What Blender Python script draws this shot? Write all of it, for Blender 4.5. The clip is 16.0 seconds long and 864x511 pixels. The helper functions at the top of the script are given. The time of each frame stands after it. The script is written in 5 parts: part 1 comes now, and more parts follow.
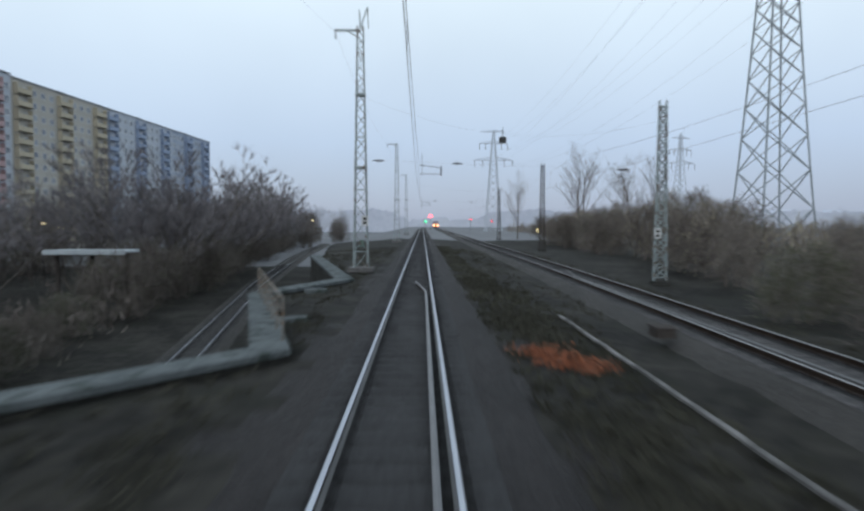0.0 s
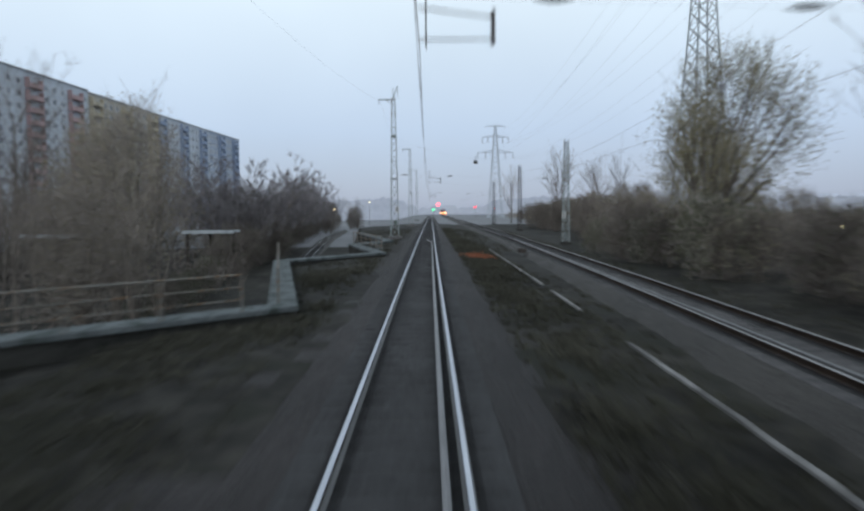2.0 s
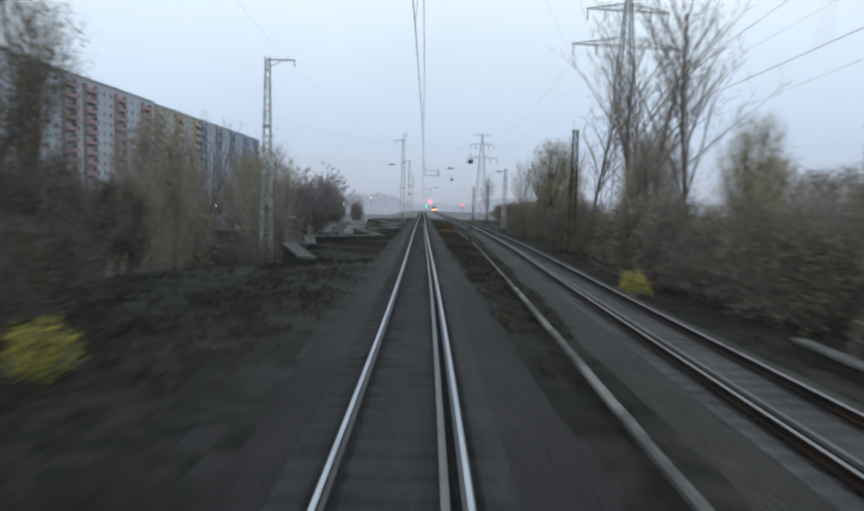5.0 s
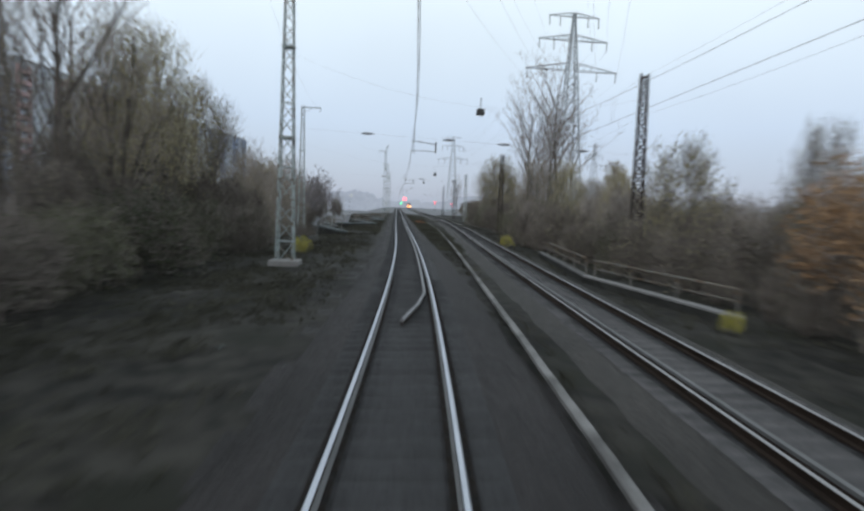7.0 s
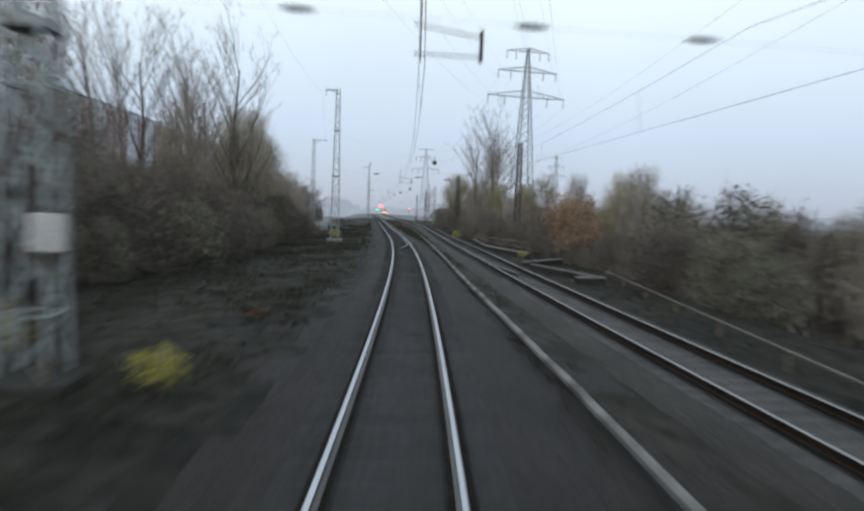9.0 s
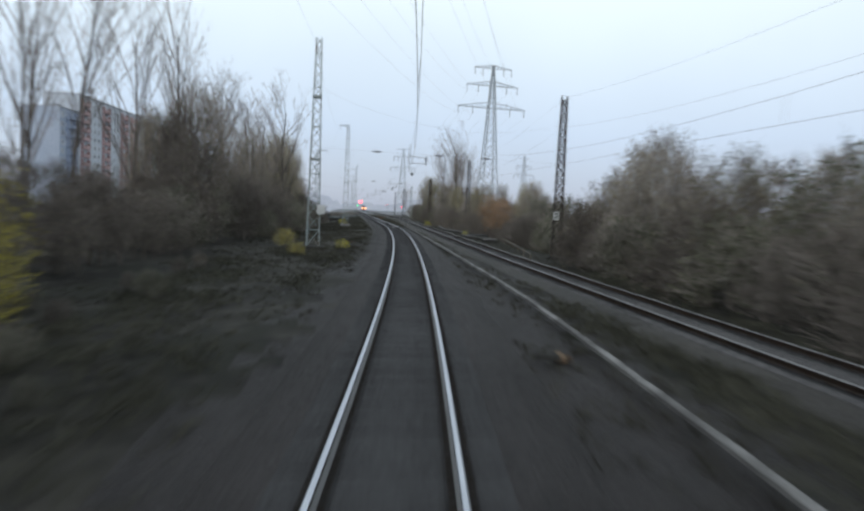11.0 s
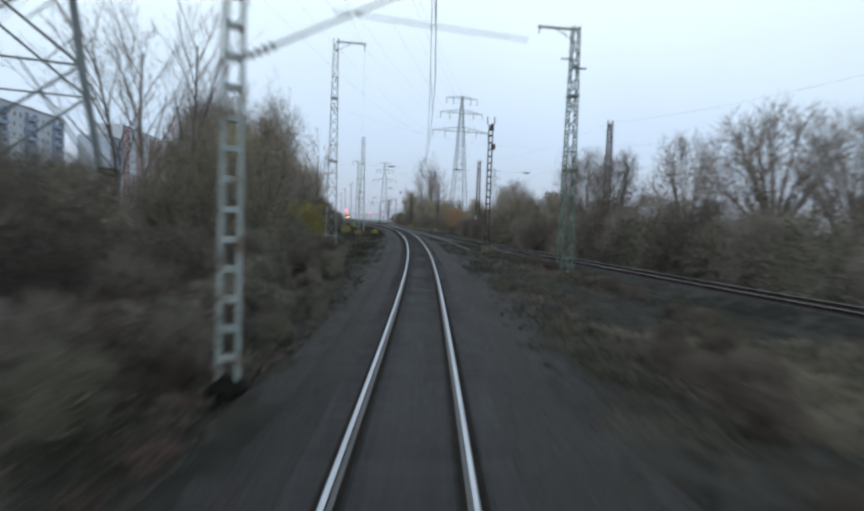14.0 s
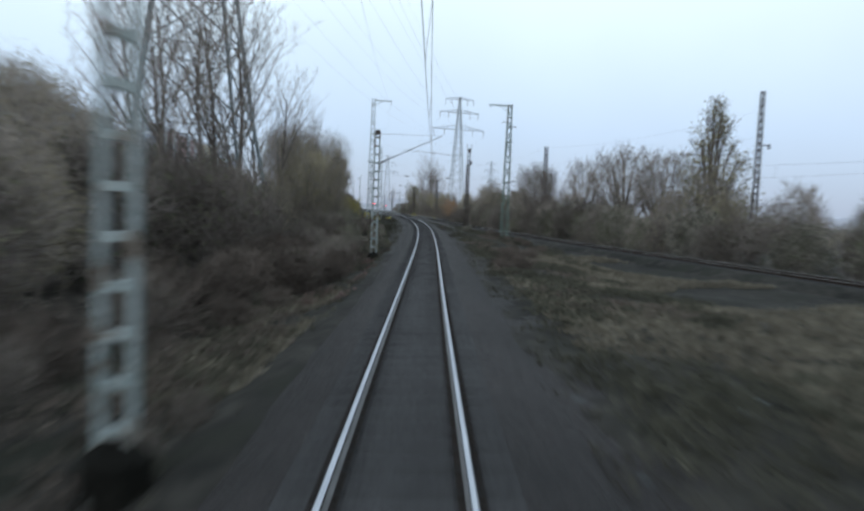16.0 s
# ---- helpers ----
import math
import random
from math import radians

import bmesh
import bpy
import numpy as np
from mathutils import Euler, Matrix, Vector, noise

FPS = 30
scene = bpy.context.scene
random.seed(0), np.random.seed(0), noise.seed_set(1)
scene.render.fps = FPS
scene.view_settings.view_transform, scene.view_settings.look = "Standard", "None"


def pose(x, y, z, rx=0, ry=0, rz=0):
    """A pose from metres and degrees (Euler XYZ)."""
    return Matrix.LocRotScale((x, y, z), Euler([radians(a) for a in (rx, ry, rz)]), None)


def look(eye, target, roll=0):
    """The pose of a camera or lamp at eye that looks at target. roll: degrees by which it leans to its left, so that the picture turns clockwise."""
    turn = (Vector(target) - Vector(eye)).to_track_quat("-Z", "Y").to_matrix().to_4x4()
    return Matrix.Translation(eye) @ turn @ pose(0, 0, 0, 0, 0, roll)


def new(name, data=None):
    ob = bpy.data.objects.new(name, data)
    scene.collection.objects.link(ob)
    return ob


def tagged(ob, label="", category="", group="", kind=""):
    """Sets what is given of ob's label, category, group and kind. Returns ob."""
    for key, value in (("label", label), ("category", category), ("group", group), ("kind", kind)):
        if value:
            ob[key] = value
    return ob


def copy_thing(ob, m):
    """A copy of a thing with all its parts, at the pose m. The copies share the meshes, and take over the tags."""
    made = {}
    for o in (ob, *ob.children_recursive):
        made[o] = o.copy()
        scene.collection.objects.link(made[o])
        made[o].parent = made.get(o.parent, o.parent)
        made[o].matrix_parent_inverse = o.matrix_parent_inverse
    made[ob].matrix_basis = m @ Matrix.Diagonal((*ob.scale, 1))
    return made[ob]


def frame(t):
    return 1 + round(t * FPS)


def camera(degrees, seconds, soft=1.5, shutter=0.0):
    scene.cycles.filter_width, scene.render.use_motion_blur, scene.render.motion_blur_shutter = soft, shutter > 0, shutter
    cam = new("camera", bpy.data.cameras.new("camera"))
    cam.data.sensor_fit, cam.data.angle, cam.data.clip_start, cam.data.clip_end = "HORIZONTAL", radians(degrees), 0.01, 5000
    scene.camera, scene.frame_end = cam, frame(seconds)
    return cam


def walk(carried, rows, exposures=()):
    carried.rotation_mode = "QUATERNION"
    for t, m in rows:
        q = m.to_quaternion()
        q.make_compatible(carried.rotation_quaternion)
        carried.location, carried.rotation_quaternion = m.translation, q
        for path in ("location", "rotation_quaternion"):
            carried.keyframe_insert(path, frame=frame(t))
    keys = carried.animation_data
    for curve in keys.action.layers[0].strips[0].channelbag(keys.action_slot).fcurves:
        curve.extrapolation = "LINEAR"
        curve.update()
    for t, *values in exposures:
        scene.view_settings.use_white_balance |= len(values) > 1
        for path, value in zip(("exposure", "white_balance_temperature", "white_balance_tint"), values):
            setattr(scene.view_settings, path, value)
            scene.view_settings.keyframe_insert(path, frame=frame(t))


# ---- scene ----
cam = camera(67.43, 16.0, soft=2.6, shutter=0.95)
# seconds, place, turns about x, y and z
ROWS = [
    (0.0, 0.356, -10.778, 2.729, 87.169, -0.125, -0.854),
    (0.5, 0.369, -18.215, 2.707, 86.856, -0.195, -0.523),
    (1.0, 0.386, -25.496, 2.685, 86.583, -0.366, -0.468),
    (1.5, 0.407, -32.605, 2.664, 86.329, 0.101, -0.298),
    (2.0, 0.433, -40.493, 2.643, 86.102, 0.450, -0.102),
    (2.5, 0.450, -48.544, 2.650, 86.056, 0.070, 0.064),
    (3.0, 0.462, -56.459, 2.656, 85.929, -0.143, 0.099),
    (3.5, 0.460, -64.263, 2.663, 85.996, -0.773, 0.104),
    (4.4, 0.396, -78.165, 2.687, 85.885, -1.217, -0.345),
    (5.2, 0.237, -90.437, 2.715, 85.787, -1.656, -0.946),
    (6.0, -0.058, -102.776, 2.734, 85.689, -2.013, -1.751),
    (6.5, -0.322, -110.550, 2.725, 85.604, -2.006, -2.432),
    (7.0, -0.650, -118.215, 2.716, 85.597, -2.026, -3.090),
    (7.5, -1.064, -126.186, 2.706, 85.561, -2.008, -3.857),
    (8.0, -1.564, -134.363, 2.674, 85.763, -2.218, -4.386),
    (8.5, -2.152, -142.699, 2.620, 86.049, -1.825, -4.859),
    (9.0, -2.825, -151.129, 2.566, 86.269, -2.192, -5.410),
    (9.8, -4.064, -164.630, 2.468, 86.150, -2.290, -6.148),
    (10.6, -5.511, -178.170, 2.350, 86.030, -2.459, -6.946),
    (11.5, -7.423, -193.512, 2.208, 85.895, -2.659, -7.951),
    (12.0, -8.622, -202.099, 2.112, 84.936, -2.445, -7.912),
    (12.5, -9.898, -210.688, 2.016, 83.364, -1.715, -8.359),
    (13.0, -11.232, -219.234, 1.921, 85.008, -1.721, -8.681),
    (13.5, -12.585, -227.710, 1.857, 85.819, -1.739, -8.936),
    (14.0, -13.962, -236.143, 1.793, 86.817, -2.054, -9.432),
    (14.5, -15.346, -244.540, 1.730, 86.350, -1.583, -9.492),
    (15.0, -16.727, -252.862, 1.698, 86.131, -1.797, -9.115),
    (15.5, -18.084, -261.063, 1.701, 85.908, -2.052, -9.398),
    (16.0, -19.403, -269.208, 1.704, 85.944, -2.428, -9.440),
]
EXPOSURES = [(0.0, -0.10, 6250, 10), (3.5, -0.02, 6400, 10), (9.0, 0.1, 6550, 10), (13.0, 0.14, 6500, 10), (14.5, 0.15, 6250, 8), (16.0, 0.15, 6200, 8)]
walk(cam, [(t, pose(x, y, z, rx, ry, rz)) for t, x, y, z, rx, ry, rz in ROWS], EXPOSURES)

# ---- light: overcast dusk ----
world = bpy.data.worlds.new("overcast_sky")
scene.world = world
world.use_nodes = True
wn, wl = world.node_tree.nodes, world.node_tree.links
sky = wn.new("ShaderNodeTexSky")
sky.sky_type, sky.sun_disc = "NISHITA", False
sky.sun_elevation, sky.sun_rotation = radians(12), radians(150)
gen = wn.new("ShaderNodeTexCoord")
sep = wn.new("ShaderNodeSeparateXYZ")
wl.new(gen.outputs["Generated"], sep.inputs[0])
cloud = wn.new("ShaderNodeTexNoise")
cloud.inputs["Scale"].default_value, cloud.inputs["Detail"].default_value = 2.2, 4
wl.new(gen.outputs["Generated"], cloud.inputs["Vector"])
ramp = wn.new("ShaderNodeValToRGB")
ramp.color_ramp.elements[0].position, ramp.color_ramp.elements[0].color = 0.0, (0.44, 0.50, 0.63, 1)
ramp.color_ramp.elements[1].position, ramp.color_ramp.elements[1].color = 0.34, (0.93, 1.06, 1.13, 1)
mid = ramp.color_ramp.elements.new(0.12)
mid.color = (0.61, 0.73, 0.91, 1)
wl.new(sep.outputs["Z"], ramp.inputs[0])
cl = wn.new("ShaderNodeMix")
cl.data_type, cl.blend_type = "RGBA", "MULTIPLY"
cl.inputs[0].default_value = 0.22
wl.new(ramp.outputs[0], cl.inputs[6])
wl.new(cloud.outputs[0], cl.inputs[7])
dim = wn.new("ShaderNodeMix")
dim.data_type, dim.blend_type = "RGBA", "ADD"
dim.inputs[0].default_value = 0.012
wl.new(cl.outputs[2], dim.inputs[6])
wl.new(sky.outputs[0], dim.inputs[7])
bg = wn["Background"]
bg.inputs[1].default_value = 1.0
wl.new(dim.outputs[2], bg.inputs[0])
sun = new("sun", bpy.data.lights.new("sun", "SUN"))
sun.data.energy, sun.data.angle, sun.data.color = 0.95, radians(40), (1.0, 0.97, 0.93)
sun.matrix_world = look((0, 0, 80), (30, 52, 56))


# ---- materials ----
def material(name, dark, light, rough=0.85, big=0.4, small=9.0, bump=0.25, metal=0.0, vary=0.0, stains=None, span=(0.34, 0.66), spec=None):
    """Two scales of noise between two colours, fine relief, and optional stains."""
    m = bpy.data.materials.new(name)
    m.use_nodes = True
    n, l = m.node_tree.nodes, m.node_tree.links
    b = n["Principled BSDF"]
    b.inputs["Roughness"].default_value, b.inputs["Metallic"].default_value = rough, metal
    b.inputs["Specular IOR Level"].default_value = spec if spec is not None else (0.5 if rough < 0.7 else 0.06)
    tc = n.new("ShaderNodeTexCoord")
    n1, n2 = n.new("ShaderNodeTexNoise"), n.new("ShaderNodeTexNoise")
    n1.inputs["Scale"].default_value, n1.inputs["Detail"].default_value = big, 5
    n2.inputs["Scale"].default_value, n2.inputs["Detail"].default_value = small, 4
    for k in (n1, n2):
        l.new(tc.outputs["Object"], k.inputs["Vector"])
    mx = n.new("ShaderNodeMix")
    mx.inputs[0].default_value = 0.5
    l.new(n1.outputs[0], mx.inputs[2])
    l.new(n2.outputs[0], mx.inputs[3])
    value = mx.outputs[0]
    if vary:
        oi = n.new("ShaderNodeObjectInfo")
        ma = n.new("ShaderNodeMath")
        ma.operation = "MULTIPLY_ADD"
        ma.inputs[1].default_value, ma.inputs[2].default_value = vary, -vary / 2
        l.new(oi.outputs["Random"], ma.inputs[0])
        ad = n.new("ShaderNodeMath")
        l.new(ma.outputs[0], ad.inputs[0])
        l.new(value, ad.inputs[1])
        value = ad.outputs[0]
    cr = n.new("ShaderNodeValToRGB")
    cr.color_ramp.elements[0].position, cr.color_ramp.elements[0].color = span[0], (*dark, 1)
    cr.color_ramp.elements[1].position, cr.color_ramp.elements[1].color = span[1], (*light, 1)
    l.new(value, cr.inputs[0])
    colour = cr.outputs[0]
    if stains:
        n3 = n.new("ShaderNodeTexNoise")
        n3.inputs["Scale"].default_value, n3.inputs["Detail"].default_value = big * 2.7, 7
        l.new(tc.outputs["Object"], n3.inputs["Vector"])
        r3 = n.new("ShaderNodeValToRGB")
        r3.color_ramp.elements[0].position, r3.color_ramp.elements[1].position = 0.52, 0.62
        l.new(n3.outputs[0], r3.inputs[0])
        m3 = n.new("ShaderNodeMix")
        m3.data_type = "RGBA"
        l.new(r3.outputs[0], m3.inputs[0])
        l.new(colour, m3.inputs[6])
        m3.inputs[7].default_value = (*stains, 1)
        colour = m3.outputs[2]
    l.new(colour, b.inputs["Base Color"])
    if bump:
        bp = n.new("ShaderNodeBump")
        bp.inputs["Strength"].default_value, bp.inputs["Distance"].default_value = bump, 0.03
        l.new(n2.outputs[0], bp.inputs["Height"])
        l.new(bp.outputs[0], b.inputs["Normal"])
    return m


def stone_material(name, dark, light, size, rough=0.74, spec=0.26):
    """Loose stones: cells of that size in metres, each of its own shade, with relief."""
    m = material(name, dark, light, rough, 0.25, 6.0, 0.0, spec=spec)
    n, l = m.node_tree.nodes, m.node_tree.links
    b = n["Principled BSDF"]
    tc = n["Texture Coordinate"]
    vo = n.new("ShaderNodeTexVoronoi")
    vo.inputs["Scale"].default_value = 1 / size
    l.new(tc.outputs["Object"], vo.inputs["Vector"])
    base = b.inputs["Base Color"].links[0].from_socket
    mx = n.new("ShaderNodeMix")
    mx.data_type, mx.blend_type = "RGBA", "OVERLAY"
    mx.inputs[0].default_value = 0.55
    bw = n.new("ShaderNodeRGBToBW")
    l.new(vo.outputs["Color"], bw.inputs[0])
    l.new(base, mx.inputs[6])
    l.new(bw.outputs[0], mx.inputs[7])
    l.new(mx.outputs[2], b.inputs["Base Color"])
    bp = n.new("ShaderNodeBump")
    bp.invert = True
    bp.inputs["Strength"].default_value, bp.inputs["Distance"].default_value = 0.8, size
    l.new(vo.outputs["Distance"], bp.inputs["Height"])
    l.new(bp.outputs[0], b.inputs["Normal"])
    return m


def glow(name, colour, strength):
    m = bpy.data.materials.new(name)
    m.use_nodes = True
    b = m.node_tree.nodes["Principled BSDF"]
    b.inputs["Base Color"].default_value = (*colour, 1)
    b.inputs["Emission Color"].default_value = (*colour, 1)
    b.inputs["Emission Strength"].default_value = strength
    return m


BALLAST = stone_material("ballast_stone", (0.0092, 0.0092, 0.0099), (0.026, 0.026, 0.028), 0.06)
BED = stone_material("dirty_bed_stone", (0.0118, 0.0116, 0.0124), (0.034, 0.0337, 0.036), 0.06)
# darker stone for the strips along both sides of each rail
RAIL_SIDE_DARK = stone_material("dark_rail_side_stone", (0.006, 0.006, 0.006), (0.016, 0.0155, 0.015), 0.06, 0.85, 0.15)
OLD_BALLAST = stone_material("old_ballast_stone", (0.018, 0.017, 0.016), (0.048, 0.044, 0.041), 0.06)
SOIL = material("soil_and_dead_grass", (0.0085, 0.0082, 0.0075), (0.036, 0.034, 0.030), 0.85, 0.16, 1.9, 0.8, stains=(0.015, 0.0155, 0.012), span=(0.42, 0.60), spec=0.12)
MIXED = stone_material("soil_mixed_with_stone", (0.0066, 0.0056, 0.0058), (0.0258, 0.0224, 0.0231), 0.09)
RAIL_TOP = material("polished_rail_steel", (0.34, 0.355, 0.40), (0.50, 0.52, 0.57), 0.32, 0.8, 30, 0.05, 1.0)
RAIL_FOOT = material("grey_rail_foot", (0.07, 0.07, 0.072), (0.15, 0.15, 0.155), 0.6, 2, 20, 0.1, 0.2)
RAIL_DULL = material("dull_rail_steel", (0.18, 0.178, 0.18), (0.32, 0.315, 0.32), 0.4, 0.8, 30, 0.05, 0.6)
PALE_BALLAST = stone_material("pale_crushed_stone", (0.055, 0.052, 0.054), (0.12, 0.113, 0.115), 0.05)
RAIL_RUST = material("rusty_rail_steel", (0.012, 0.009, 0.008), (0.04, 0.028, 0.022), 0.8, 2, 25, 0.2)
OLD_RAIL = material("worn_old_rail_steel", (0.11, 0.11, 0.115), (0.21, 0.21, 0.22), 0.5, 2, 25, 0.1, 0.4)
SLEEPER = material("concrete_sleeper", (0.030, 0.030, 0.032), (0.066, 0.067, 0.071), 0.9, 1.5, 14, 0.2, vary=0.12)
CONCRETE = material("weathered_concrete", (0.066, 0.076, 0.081), (0.145, 0.159, 0.166), 0.9, 0.6, 8, 0.2, stains=(0.05, 0.06, 0.057))
# dark concrete for edge walls, piers and footings
WALL_DARK = material("dark_concrete", (0.020, 0.020, 0.019), (0.055, 0.055, 0.052), 0.9, 0.5, 6, 0.2)
DUCT = material("cable_duct_concrete", (0.085, 0.083, 0.083), (0.20, 0.197, 0.197), 0.9, 1.2, 10, 0.2, vary=0.35)
GALV = material("galvanised_blue_green_steel", (0.16, 0.20, 0.21), (0.33, 0.38, 0.39), 0.6, 1.0, 12, 0.1, 0.2, stains=(0.13, 0.11, 0.09))
TEAL = material("dull_teal_grey_steel", (0.11, 0.145, 0.15), (0.25, 0.29, 0.30), 0.6, 1.0, 12, 0.1, 0.2, stains=(0.10, 0.085, 0.07))
# steel of the two distant pylons, paled and blued to stand in for haze
FAR_PYLON = material("hazed_pylon_steel", (0.34, 0.38, 0.43), (0.46, 0.50, 0.55), 0.6, 0.3, 5, 0.05)
GREEN_STEEL = material("green_painted_steel", (0.05, 0.085, 0.075), (0.12, 0.17, 0.15), 0.6, 1.0, 12, 0.1, stains=(0.06, 0.045, 0.035))
DARK_STEEL = material("dark_weathered_steel", (0.025, 0.022, 0.022), (0.075, 0.066, 0.06), 0.75, 1.0, 12, 0.15)
PYLON = material("grey_pylon_steel", (0.15, 0.18, 0.20), (0.26, 0.29, 0.31), 0.6, 0.3, 5, 0.05)
WIRE = material("grey_cable", (0.12, 0.12, 0.13), (0.2, 0.2, 0.21), 0.6, 1, 10, 0)
INSUL = material("brown_porcelain", (0.02, 0.016, 0.015), (0.05, 0.04, 0.035), 0.35, 2, 10, 0)
PLATE = material("dull_white_plate", (0.34, 0.35, 0.35), (0.5, 0.51, 0.51), 0.6, 2, 10, 0)
WHITE = material("white_sign_enamel", (0.62, 0.64, 0.64), (0.78, 0.80, 0.80), 0.5, 2, 10, 0)
BLACK = material("black_sign_paint", (0.015, 0.015, 0.015), (0.03, 0.03, 0.03), 0.6, 2, 10, 0)
RAILING = material("weathered_grey_railing", (0.10, 0.098, 0.092), (0.21, 0.203, 0.19), 0.7, 2, 14, 0.1, stains=(0.16, 0.10, 0.06))
BARK = material("grey_brown_bark", (0.07, 0.062, 0.056), (0.18, 0.16, 0.145), 0.95, 1.5, 12, 0.5, vary=0.2)
TWIG = material("brown_twigs", (0.135, 0.120, 0.112), (0.295, 0.266, 0.247), 0.95, 0.6, 4, 0, vary=0.35)
WILLOW_TWIG = material("yellowish_willow_twigs", (0.15, 0.135, 0.095), (0.32, 0.29, 0.205), 0.95, 0.6, 4, 0, vary=0.2)
LEAF_Y = material("yellow_green_leaves", (0.145, 0.133, 0.082), (0.315, 0.285, 0.17), 0.85, 0.5, 3, 0, vary=0.35)
LEAF_B = material("brown_autumn_leaves", (0.13, 0.116, 0.090), (0.30, 0.27, 0.202), 0.9, 0.5, 3, 0, vary=0.3)
LEAF_D = material("dark_green_leaves", (0.05, 0.058, 0.04), (0.125, 0.13, 0.085), 0.85, 0.5, 3, 0, vary=0.3)
LEAF_YG = material("yellow_leaves", (0.29, 0.255, 0.055), (0.54, 0.47, 0.12), 0.85, 0.5, 3, 0, vary=0.3)
LEAF_RUST = material("rust_red_ground_leaves", (0.068, 0.050, 0.047), (0.145, 0.102, 0.094), 0.9, 0.8, 6, 0)
LEAF_O = material("orange_leaves", (0.20, 0.12, 0.068), (0.37, 0.235, 0.135), 0.85, 0.5, 3, 0)
PALE_GRASS = material("pale_dry_grass", (0.072, 0.066, 0.054), (0.185, 0.170, 0.137), 0.95, 0.3, 3, 0)
WEED = material("withered_weeds", (0.031, 0.032, 0.025), (0.088, 0.087, 0.069), 0.95, 0.3, 3, 0)
RUBBLE = material("reddish_rubble", (0.045, 0.034, 0.032), (0.13, 0.098, 0.093), 0.95, 1.5, 6, 0.3)
LEAF_PALE = material("pale_yellow_willow_leaves", (0.21, 0.19, 0.12), (0.43, 0.39, 0.25), 0.85, 0.5, 3, 0, vary=0.3)
LEAF_GOLD = material("golden_leaves", (0.28, 0.26, 0.045), (0.50, 0.46, 0.09), 0.85, 0.5, 3, 0)
LEAF_R = material("orange_red_ground_leaves", (0.21, 0.075, 0.044), (0.40, 0.165, 0.095), 0.85, 0.8, 6, 0)
REDTWIG = material("red_brown_bramble", (0.052, 0.044, 0.039), (0.115, 0.098, 0.087), 0.95, 0.6, 4, 0, vary=0.3)
DARK_TWIG = material("dark_brown_twigs", (0.085, 0.074, 0.069), (0.185, 0.163, 0.151), 0.95, 0.6, 4, 0, vary=0.3)
# twigs of the far groves, haze put into the grey colour
HAZED_TWIG = material("hazed_grove_twigs", (0.13, 0.122, 0.128), (0.27, 0.255, 0.268), 0.95, 0.6, 4, 0, vary=0.25)
GRASS = material("dry_grass", (0.027, 0.0275, 0.022), (0.084, 0.082, 0.067), 0.95, 0.15, 3, 0)


